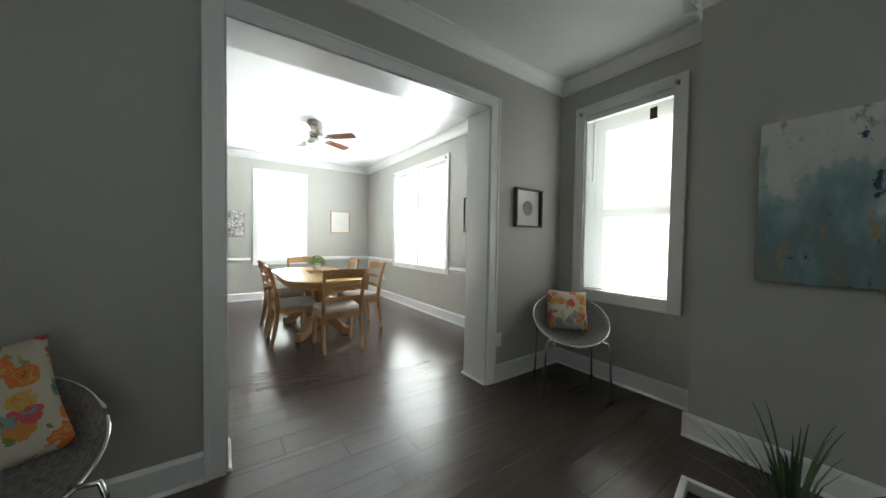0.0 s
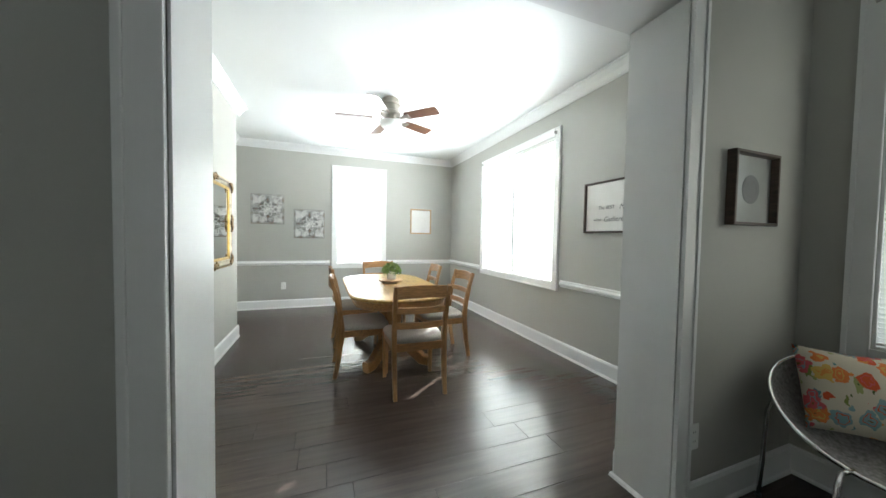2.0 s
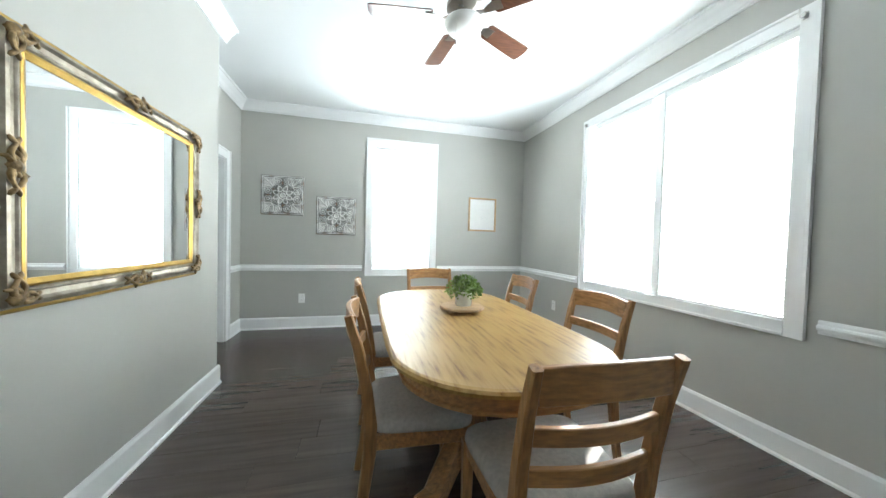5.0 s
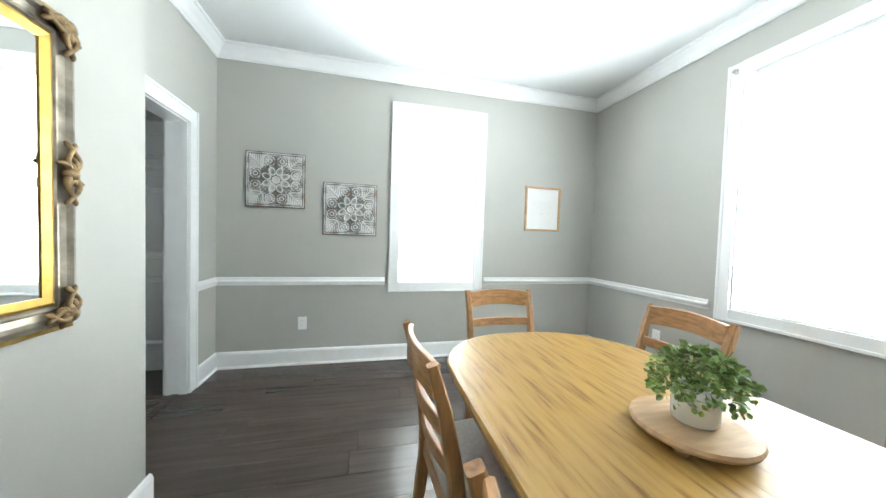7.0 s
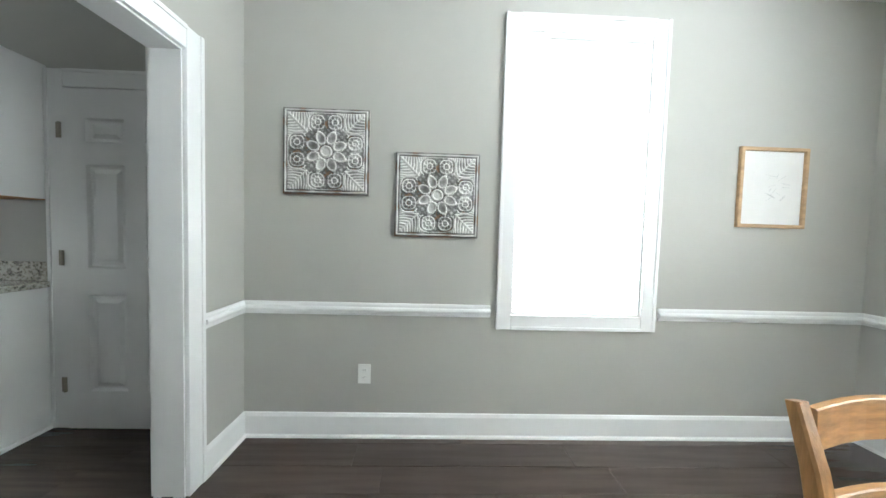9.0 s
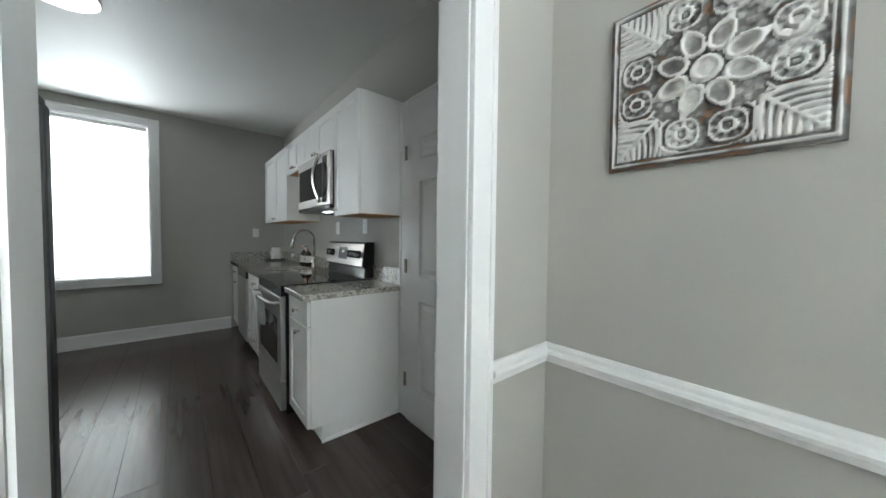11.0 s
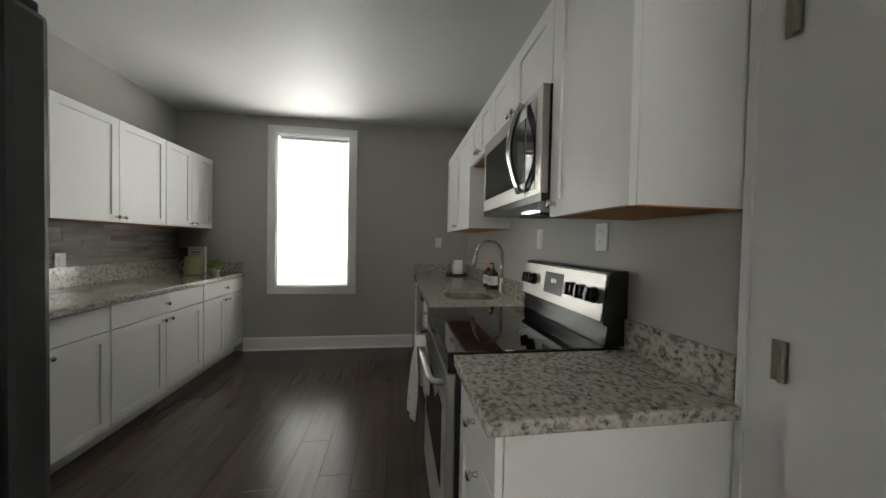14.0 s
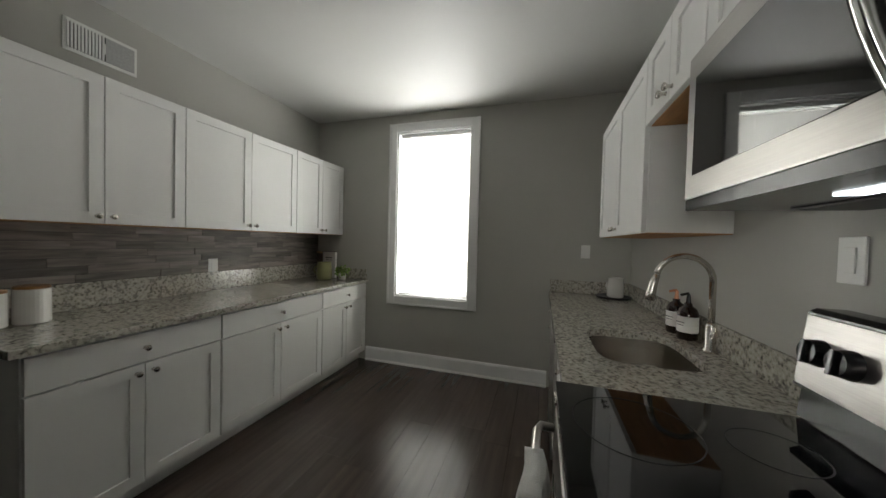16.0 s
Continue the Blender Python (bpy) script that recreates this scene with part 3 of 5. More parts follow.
def plate(m, kind="outlet", label="white duplex outlet in the wall"):
    t = thing("wall_" + ("switch" if "switch" in kind else "outlet"), m, label, "switch" if "switch" in kind else "outlet", "wall plates")
    part("cover", box(-0.038, 0.038, -0.007, -0.0005, -0.06, 0.06, bevel=0.003), WHITE, t)
    if kind == "outlet":
        for z in (-0.022, 0.022):
            part("socket", lathe([(0.0165, 0.0), (0.0165, -0.009), (0.014, -0.0095)], 14, (0, 0, z), axis="y"), WHITE, t)
            bm = bmesh.new()
            for x in (-0.007, 0.006):
                box(x, x + 0.002, -0.0102, -0.009, z - 0.001, z + 0.008, bm)
            part("slots", bm, DARK, t)
    elif kind == "toggle switch":
        part("toggle", sweep([(0, -0.006, -0.005), (0, -0.02, 0.009)], 0.009, 0.012, up=(1, 0, 0)), WHITE, t)
    else:
        part("rocker", box(-0.016, 0.016, -0.011, -0.006, -0.033, 0.033, bevel=0.002), WHITE, t)
    return t


plate(pose(-0.01, YF, 0.392))
plate(pose(XR, 6.82, 0.41, 0, 0, -90))
plate(pose(XL, 4.17, 0.36, 0, 0, 90))
plate(pose(XL, 4.085, 1.165, 0, 0, 90), "toggle switch", "white toggle light switch on the wall")
plate(pose(2.275, YO0, 0.366))
plate(pose(KX, 7.43, 1.285, 0, 0, 90), "switch", "white rocker switch beside the kitchen counter")
plate(pose(-3.08, KY1, 1.325), "switch", "white rocker switch above the range")
plate(pose(-2.49, KY1, 1.33), "outlet", "white duplex outlet above the range")
plate(pose(-3.87, KY0 + 0.012, 1.1, 0, 0, 180), "switch", "white outlet plate on the tiled splashback")


# ---- dining furniture ----
def dining_chair():
    t = thing("dining_chair", pose(0, 0, 0), "golden oak ladder-back dining chair with grey upholstered seat", "chair", "chairs round the dining table")
    def rear(sx):
        return [(sx * 0.205, -0.255, 0), (sx * 0.205, -0.225, 0.16), (sx * 0.207, -0.2, 0.36), (sx * 0.208, -0.198, 0.46), (sx * 0.21, -0.215, 0.6), (sx * 0.213, -0.25, 0.77), (sx * 0.216, -0.29, 0.9)]
    for sx in (-1, 1):
        part("rear_leg", sweep(rear(sx), [0.03, 0.034, 0.038, 0.038, 0.036, 0.034, 0.03], [0.036, 0.042, 0.05, 0.05, 0.044, 0.038, 0.03], up=(0, 1, 0)), OAKZ, t)
        part("front_leg", sweep([(sx * 0.215, 0.2, 0), (sx * 0.215, 0.2, 0.2), (sx * 0.215, 0.2, 0.42)], [0.03, 0.038, 0.044], [0.03, 0.038, 0.044], up=(0, 1, 0)), OAKZ, t)
        part("side_apron", sweep([(sx * 0.208, -0.18, 0.395), (sx * 0.215, 0.18, 0.395)], 0.022, 0.06), OAK, t)
    part("front_apron", sweep([(-0.195, 0.205, 0.395), (0.195, 0.205, 0.395)], 0.022, 0.06), OAK, t)
    part("rear_apron", sweep([(-0.19, -0.2, 0.395), (0.19, -0.2, 0.395)], 0.022, 0.065), OAK, t)
    for z, y, h, nm in ((0.845, -0.272, 0.098, "crest_rail"), (0.7, -0.236, 0.05, "back_slat"), (0.575, -0.21, 0.05, "back_slat")):
        lift = 0.012 if nm == "crest_rail" else 0.0
        pts = arc(lambda u: (-0.2 + 0.4 * u, y - 0.03 * math.sin(math.pi * u), z + lift * math.sin(math.pi * u)), 8)
        part(nm, sweep(pts, 0.02, h), OAK, t)
    bm = bmesh.new()
    n = 14
    def row(z, k):
        ring = []
        for i in range(n * 4):
            a = 2 * math.pi * i / (n * 4)
            c, s = math.cos(a), math.sin(a)
            px = math.copysign(abs(c) ** 0.35, c) * 0.232 * k
            py = math.copysign(abs(s) ** 0.35, s) * 0.222 * k
            ring.append(bm.verts.new((px * (1 + 0.07 * py / 0.222), py + 0.012, z)))
        return ring
    rows = [row(0.426, 0.9), row(0.428, 0.985), row(0.44, 1.0), row(0.458, 0.985), row(0.472, 0.93), row(0.48, 0.8), row(0.484, 0.5), row(0.485, 0.1)]
    for a, b in zip(rows, rows[1:]):
        for i in range(n * 4):
            bm.faces.new((a[i], a[(i + 1) % (n * 4)], b[(i + 1) % (n * 4)], b[i]))
    bm.faces.new(rows[0][::-1])
    bm.faces.new(rows[-1])
    part("seat_cushion", bm, FABRIC, t, "grey linen seat pad", True)
    return t


chair = dining_chair()
chair.matrix_world = pose(1.39, 4.255, 0, 0, 0, -1)
for x, y, r in ((1.425, 6.2, 180), (1.01, 4.755, -91), (1.02, 5.58, -88), (1.865, 4.89, 92), (1.835, 5.785, 87)):
    copy_thing(chair, pose(x, y, 0, 0, 0, r))


def racetrack(rx, ry, z, bm, n=48):
    """An oval with straight sides: half width rx, half length ry."""
    ring = []
    for i in range(n):
        a = 2 * math.pi * i / n
        c, s = math.cos(a), math.sin(a)
        ring.append(bm.verts.new((rx * math.copysign(abs(c) ** 0.8, c), s * rx * 0.95 + math.copysign(ry - rx * 0.95, s) * min(1, abs(s) * 6), z)))
    return ring


def skin(bm, rings):
    n = len(rings[0])
    for a, b in zip(rings, rings[1:]):
        for i in range(n):
            bm.faces.new((a[i], a[(i + 1) % n], b[(i + 1) % n], b[i]))
    bm.faces.new(rings[0][::-1])
    bm.faces.new(rings[-1])
    return bm


table = thing("dining_table", pose(1.335, 5.08, 0), "oval golden oak pedestal dining table with a glossy top", "table")
bm = bmesh.new()
part("tabletop", skin(bm, [racetrack(0.455, 0.94, 0.728, bm), racetrack(0.47, 0.955, 0.734, bm), racetrack(0.475, 0.96, 0.748, bm), racetrack(0.468, 0.953, 0.757, bm), racetrack(0.455, 0.94, 0.76, bm)]), OAKY, table, "glossy golden oak tabletop")
bm = bmesh.new()
part("apron", skin(bm, [racetrack(0.42, 0.905, 0.655, bm), racetrack(0.43, 0.915, 0.66, bm), racetrack(0.43, 0.915, 0.672, bm), racetrack(0.42, 0.905, 0.676, bm), racetrack(0.42, 0.905, 0.728, bm)]), OAK, table)
for sy in (-1, 1):
    part("pedestal", lathe([(0.06, 0.13), (0.085, 0.16), (0.09, 0.22), (0.06, 0.27), (0.05, 0.34), (0.075, 0.46), (0.085, 0.54), (0.06, 0.6), (0.1, 0.655)], 8, (0, sy * 0.3, 0)), OAKZ, table)
    for sx in (-1, 1):
        pts = [(sx * 0.03, sy * 0.3, 0.2), (sx * 0.12, sy * 0.34, 0.19), (sx * 0.19, sy * 0.4, 0.12), (sx * 0.25, sy * 0.45, 0.055), (sx * 0.31, sy * 0.49, 0.05)]
        part("scroll_foot", sweep(pts, 0.085, [0.13, 0.13, 0.11, 0.1, 0.1]), OAK, table)
part("stretcher", box(-0.04, 0.04, -0.25, 0.25, 0.17, 0.27, bevel=0.01), OAK, table)

TX, TY = 1.36, 5.15
tray = thing("serving_board", pose(TX, TY, 0.76), "round pale wood board on small feet on the table", "board")
part("board", lathe([(0.11, 0.018), (0.131, 0.022), (0.135, 0.03), (0.131, 0.038), (0.11, 0.04), (0.0, 0.039)], 36), PALEWOOD, tray)
for k in range(4):
    part("foot", lathe([(0.014, 0), (0.018, 0.01), (0.015, 0.019)], 10, (0.1 * math.cos(k * 1.57 + 0.5), 0.1 * math.sin(k * 1.57 + 0.5), 0)), PALEWOOD, tray)


def leafy(bm, at, radius, height, count, size, rng):
    for _ in range(count):
        a, u = rng.uniform(0, 6.283), rng.random() ** 0.5
        h = rng.uniform(0.0, 1.0)
        r = radius * u * (0.55 + 0.65 * math.sin(math.pi * min(1, h * 0.8 + 0.15)))
        p = Vector(at) + Vector((r * math.cos(a), r * math.sin(a), height * h - 0.035 * u * u))
        e = Euler((rng.uniform(-1.1, 1.1), rng.uniform(-1.1, 1.1), a + rng.uniform(-0.8, 0.8)))
        s = size * rng.uniform(0.6, 1.25)
        pts = [Vector(q) * s for q in ((0, 0, 0), (0.3, 0.42, 0.1), (0.75, 0.45, 0.12), (1.1, 0, -0.02), (0.75, -0.45, 0.12), (0.3, -0.42, 0.1))]
        v = [bm.verts.new(p + e.to_matrix() @ q) for q in pts]
        bm.faces.new((v[0], v[1], v[2], v[3]))
        bm.faces.new((v[0], v[3], v[4], v[5]))


def potted(m, rp, hp, radius, height, count, size, label, seed=3):
    t = thing("potted_plant", m, label, "plant", "potted plants")
    part("pot", lathe([(rp * 0.9, 0), (rp, 0.006), (rp * 1.02, hp * 0.5), (rp, hp), (rp * 0.9, hp), (rp * 0.88, hp * 0.85), (0.0, hp * 0.84)], 28), CERAMIC, t, "white ceramic pot", True)
    rng = random.Random(seed)
    bm = bmesh.new()
    leafy(bm, (0, 0, hp * 0.95), radius, height, count, size, rng)
    part("foliage", bm, LEAF, t)
    bm = bmesh.new()
    for k in range(14):
        a = k * 2.4
        tube([(0.01 * math.cos(a), 0.01 * math.sin(a), hp * 0.84), (radius * 0.35 * math.cos(a), radius * 0.35 * math.sin(a), hp + height * 0.4), (radius * 0.75 * math.cos(a), radius * 0.75 * math.sin(a), hp + height * (0.5 + 0.4 * (k % 3) / 2))], 0.0018, 5, bm)
    part("stems", bm, LEAF, t)
    return t


potted(pose(TX + 0.01, TY, 0.8), 0.05, 0.088, 0.092, 0.105, 760, 0.0165, "green leafy plant in a white pot on the table")

# ceiling fan
fan = thing("ceiling_fan", pose(1.36, 5.27, CD), "nickel hugger ceiling fan with five walnut blades", "ceiling fan")
part("motor_housing", lathe([(0.085, -0.001), (0.1, -0.015), (0.105, -0.06), (0.11, -0.065), (0.11, -0.08), (0.1, -0.085), (0.1, -0.15), (0.115, -0.16), (0.115, -0.185), (0.07, -0.21), (0.045, -0.24), (0.06, -0.255)], 32), FANMETAL, fan, smooth=False)
part("light_bowl", lathe([(0.085, -0.255), (0.118, -0.26), (0.125, -0.275), (0.105, -0.312), (0.055, -0.334), (0.0, -0.338)], 28), FANGLASS, fan, "frosted white glass light bowl", True)
for k in range(5):
    a = radians(26 + 72 * k)
    R = Matrix.Rotation(a, 4, "Z") @ Matrix.Translation((0, 0, -0.225)) @ Matrix.Rotation(radians(-12), 4, "X")
    bm = bmesh.new()
    top, bot = [], []
    out = [(0.2, -0.045), (0.215, -0.058), (0.4, -0.065), (0.585, -0.07), (0.598, -0.062), (0.604, -0.03), (0.606, 0), (0.604, 0.03), (0.598, 0.062), (0.585, 0.07), (0.4, 0.065), (0.215, 0.058), (0.2, 0.045)]
    for x, y in out:
        top.append(bm.verts.new((x, y, 0.004)))
        bot.append(bm.verts.new((x, y, -0.004)))
    bm.faces.new(top)
    bm.faces.new(bot[::-1])
    for i in range(len(out)):
        j = (i + 1) % len(out)
        bm.faces.new((top[i], bot[i], bot[j], top[j]))
    bm.transform(R)
    bl = part("blade", bm, BLADE, fan)
    bm = sweep([(0.09, 0, 0.0), (0.14, 0, -0.02), (0.19, 0, -0.008), (0.25, 0, -0.008)], [0.03, 0.025, 0.06, 0.07], 0.006)
    bm.transform(R)
    part("blade_iron", bm, FANMETAL, bl)
for x, y, l in ((0.09, 0.03, 0.21), (-0.07, -0.06, 0.17)):
    bm = tube([(x, y, -0.25), (x, y, -0.25 - l)], 0.0011, 5)
    lathe([(0.001, -0.25 - l), (0.006, -0.258 - l), (0.006, -0.275 - l), (0.001, -0.283 - l)], 8, (x, y, 0), bm)
    part("pull_chain", bm, NICKEL, fan)


# ---- wall decor ----
def frame_boards(t, w, h, fw, depth, material, name="frame_bar"):
    """Mitred picture frame in local x, z, centred; its back lies at y = 0, room side is -y."""
    q = [(-w / 2, -h / 2), (w / 2, -h / 2), (w / 2, h / 2), (-w / 2, h / 2)]
    p = [(-w / 2 + fw, -h / 2 + fw), (w / 2 - fw, -h / 2 + fw), (w / 2 - fw, h / 2 - fw), (-w / 2 + fw, h / 2 - fw)]
    for i in range(4):
        j = (i + 1) % 4
        bm = bmesh.new()
        cs = []
        for (ox, oz), (ix, iz) in ((q[i], p[i]), (q[j], p[j])):
            e = 0.15
            cs.append([bm.verts.new(v) for v in ((ox, -0.0005, oz), (ox, -depth * 0.85, oz), (ox + (ix - ox) * e, -depth, oz + (iz - oz) * e), (ix + (ox - ix) * e, -depth, iz + (oz - iz) * e), (ix, -depth * 0.8, iz), (ix, -0.0005, iz))])
        for k in range(6):
            bm.faces.new((cs[0][k], cs[0][(k + 1) % 6], cs[1][(k + 1) % 6], cs[1][k]))
        bm.faces.new(cs[0][::-1])
        bm.faces.new(cs[1])
        part(name, bm, material, t)


def words(text, parent, x, z, y, size, material, name="lettering", bold=0.0, shear=0.0):
    cu = bpy.data.curves.new("text", "FONT")
    cu.body, cu.size, cu.extrude, cu.offset, cu.shear = text, size, 0.0006, bold, shear
    cu.resolution_u = 3
    tmp = bpy.data.objects.new("text", cu)
    me = bpy.data.meshes.new_from_object(tmp)
    bpy.data.objects.remove(tmp)
    me.transform(Matrix.Translation((x, y, z)) @ Matrix.Rotation(radians(90), 4, "X"))
    me.materials.append(material)
    ob = new(name, me)
    ob.parent = parent
    return ob


def tile_height(u, v):
    """Relief of the pressed metal tile, u and v from -1 to 1."""
    r, a = math.hypot(u, v), math.atan2(v, u)
    m = max(abs(u), abs(v))
    h = 0.0
    if m > 0.93:
        return 0.012 if m < 0.965 else 0.003
    if m > 0.89:
        return 0.003
    if r < 0.14:
        return 0.016 if r > 0.09 else 0.009
    # eight hollow petals round the boss
    da = (a - math.pi / 8 + math.pi / 8) % (math.pi / 4) - math.pi / 8
    d = math.hypot((r - 0.33) / 0.16, da * r / 0.115)
    if d < 1:
        h = max(h, 0.014 if d > 0.72 else 0.005 + 0.004 * d)
    # pointed sepals between the petals
    da = a % (math.pi / 4) - math.pi / 8
    d = math.hypot((r - 0.4) / 0.15, da * r / 0.06)
    if d < 1 and h < 0.004:
        h = 0.009 if d > 0.6 else 0.006
    h = max(h, 0.003 + 0.0025 * (math.sin(u * 41) * math.sin(v * 41) > 0.2))
    # pairs of rosettes inside a lobed border on each side
    au, av = abs(u), abs(v)
    lo, hi = min(au, av), max(au, av)
    d = (abs((lo - 0.2) / 0.165) ** 2.6 + abs((hi - 0.67) / 0.17) ** 2.6) ** (1 / 2.6)
    if d < 1:
        e = math.hypot(lo - 0.2, hi - 0.67)
        h = max(h, 0.012 if d > 0.84 else 0.014 if 0.05 < e < 0.085 else 0.007 if e < 0.03 else 0.003 + 0.005 * (d > 0.5) * abs(math.sin(9 * math.atan2(hi - 0.67, lo - 0.2) / 2)))
    d = (abs(lo / 0.43) ** 3.2 + abs((hi - 0.66) / 0.235) ** 3.2) ** (1 / 3.2)
    if 0.93 < d < 1.0 and hi > 0.48:
        h = max(h, 0.013)
    # feathered leaf in each corner, ribs curling off the vein
    along, off = (au + av) / 1.4142, abs(au - av) / 1.4142
    if along > 0.62 and (d > 1.0 or hi < 0.48) and h < 0.0056:
        h = 0.004 + 0.009 * abs(math.sin(math.pi * (along - 0.55 * off - 1.4 * off * off) / 0.088)) ** 0.7
        if off < 0.022:
            h = 0.014
    return h


def metal_tile(m):
    t = thing("wall_tile_art", m, "square embossed whitewashed metal floral wall panel", "wall art", "pressed metal panels")
    n, w = 120, 0.249
    bm = bmesh.new()
    grid = [[bm.verts.new((w * (2 * i / n - 1), -0.012 - tile_height(2 * i / n - 1, 2 * k / n - 1), w * (2 * k / n - 1))) for i in range(n + 1)] for k in range(n + 1)]
    for k in range(n):
        for i in range(n):
            bm.faces.new((grid[k][i], grid[k][i + 1], grid[k + 1][i + 1], grid[k + 1][i]))
    part("embossed_sheet", bm, PATINA, t, "whitewashed pressed metal sheet", True)
    part("back_edge", box(-w, w, -0.0112, -0.001, -w, w), SILVER, t)
    return t


mt = metal_tile(pose(-0.25, YF, 1.713))
copy_thing(mt, pose(0.403, YF, 1.481))

pf = thing("picture_frame", pose(2.46, YF, 1.592), "light wood framed white botanical sketch", "picture", "framed pictures")
frame_boards(pf, 0.43, 0.49, 0.022, 0.022, PALEWOOD)
part("print", box(-0.195, 0.195, -0.006, -0.002, -0.225, 0.225), PAPER, pf)
bm = bmesh.new()
rng = random.Random(5)
for k in range(16):
    a = rng.uniform(-0.5, 1.2)
    x, z = rng.uniform(-0.05, 0.07), rng.uniform(-0.08, 0.08)
    l = rng.uniform(0.02, 0.06)
    tube([(x, -0.0065, z), (x + l * math.cos(a), -0.0065, z + l * math.sin(a))], 0.001, 4, bm)
part("pencil_lines", bm, mat("pale_pencil", (0.5, 0.5, 0.5), 0.9), pf)

pl = thing("picture_frame", pose(2.618, YO0, 1.535), "dark framed print of a dark medallion behind glass", "picture", "framed pictures")
frame_boards(pl, 0.36, 0.353, 0.016, 0.04, DARKFRAME)
part("print", box(-0.166, 0.166, -0.008, -0.002, -0.162, 0.162), mat("grey_print", (0.42, 0.42, 0.4), 0.15, coat=0.6), pl)
part("medallion", lathe([(0.07, -0.0085), (0.07, -0.0095), (0.045, -0.0095), (0.044, -0.009), (0.03, -0.0095), (0.0, -0.0095)], 24, axis="y"), INK, pl)

SW = 1.0
sg = thing("wall_sign", pose(XR, 4.105 - SW / 2, 1.588, 0, 0, -90), "long dark-framed white sign with grey lettering", "sign")
frame_boards(sg, SW, 0.485, 0.018, 0.03, DARKFRAME)
part("sign_board", box(-SW / 2 + 0.017, SW / 2 - 0.017, -0.008, -0.002, -0.225, 0.225), PAPER, sg)
x = -SW / 2
words("The BEST", sg, x + 0.163, -0.02, -0.009, 0.045, INK)
words("Memories", sg, x + 0.386, -0.03, -0.009, 0.068, INK, shear=0.35)
words("are made", sg, x + 0.687, -0.02, -0.009, 0.045, INK)
words("when", sg, x + 0.111, -0.128, -0.009, 0.04, INK)
words("Gathered", sg, x + 0.222, -0.136, -0.009, 0.064, INK, shear=0.35)
words("around the TABLE", sg, x + 0.494, -0.128, -0.009, 0.045, INK)

# mirror
mw, mh = 1.215, 0.935
mr = thing("wall_mirror", pose(XL, 5.175, 1.393, 0, 0, 90), "ornate gold and silver framed rectangular wall mirror", "mirror")
part("glass", box(-mw / 2 + 0.1, mw / 2 - 0.1, -0.022, -0.018, -mh / 2 + 0.1, mh / 2 - 0.1), MIRROR, mr, "clear mirror glass")
part("backing", box(-mw / 2 + 0.02, mw / 2 - 0.02, -0.0175, -0.001, -mh / 2 + 0.02, mh / 2 - 0.02), DARK, mr)


def mitre(t, w, h, prof, material, name):
    """prof: (inset, out) points swept round a w x h rectangle with mitred corners."""
    q = [(-1, -1), (1, -1), (1, 1), (-1, 1)]
    for i in range(4):
        j = (i + 1) % 4
        bm = bmesh.new()
        cs = [[bm.verts.new((s[0] * (w / 2 - ins), -o, s[1] * (h / 2 - ins))) for ins, o in prof] for s in (q[i], q[j])]
        k = len(prof)
        for a in range(k):
            bm.faces.new((cs[0][a], cs[0][(a + 1) % k], cs[1][(a + 1) % k], cs[1][a]))
        bm.faces.new(cs[0][::-1])
        bm.faces.new(cs[1])
        part(name, bm, material, t)


mitre(mr, mw, mh, [(0.0105, 0.001), (0.0105, 0.024), (0.016, 0.034), (0.022, 0.044), (0.032, 0.046), (0.042, 0.036), (0.06, 0.032), (0.066, 0.037), (0.072, 0.037), (0.078, 0.03), (0.078, 0.001)], SILVER, "silver_moulding")
mitre(mr, mw - 0.157, mh - 0.157, [(0.0, 0.02), (0.0, 0.034), (0.008, 0.036), (0.026, 0.026), (0.026, 0.0225)], GOLD, "gilt_inner_edge")
mitre(mr, mw + 0.004, mh + 0.004, [(-0.002, 0.001), (-0.004, 0.014), (0.002, 0.02), (0.008, 0.022), (0.012, 0.022), (0.012, 0.001)], GOLD, "gilt_outer_edge")


def scroll(cx, cz, ang, k=1.0):
    bm = bmesh.new()
    for s in (-1, 1):
        pts = [(cx + k * (math.cos(ang) * u * 0.085 * 1 + math.cos(ang + s * 1.57) * 0.018 * math.sin(u * 4.2)), -0.047 - 0.008 * math.sin(u * 3.1), cz + k * (math.sin(ang) * u * 0.085 + math.sin(ang + s * 1.57) * 0.018 * math.sin(u * 4.2))) for u in (0, 0.15, 0.3, 0.45, 0.6, 0.75, 0.9, 1.0)]
        tube(pts, [0.009, 0.01, 0.009, 0.008, 0.007, 0.007, 0.008, 0.004], 7, bm)
    return bm


def acanthus(bm, cx, cz, ang, count, spread):
    """Curled leaf lobes that fan out from a boss."""
    for i in range(count):
        e = ang + spread * (2 * i / (count - 1) - 1)
        l = 0.04 if i % 2 == 0 else 0.031
        pts = [(cx + math.cos(e + 0.5 * u * u) * l * (0.25 + u), -0.044 - 0.008 * math.sin(u * 2.6), cz + math.sin(e + 0.5 * u * u) * l * (0.25 + u)) for u in (0, 0.25, 0.5, 0.75, 1.0)]
        tube(pts, [0.005, 0.009, 0.01, 0.008, 0.004], 7, bm)


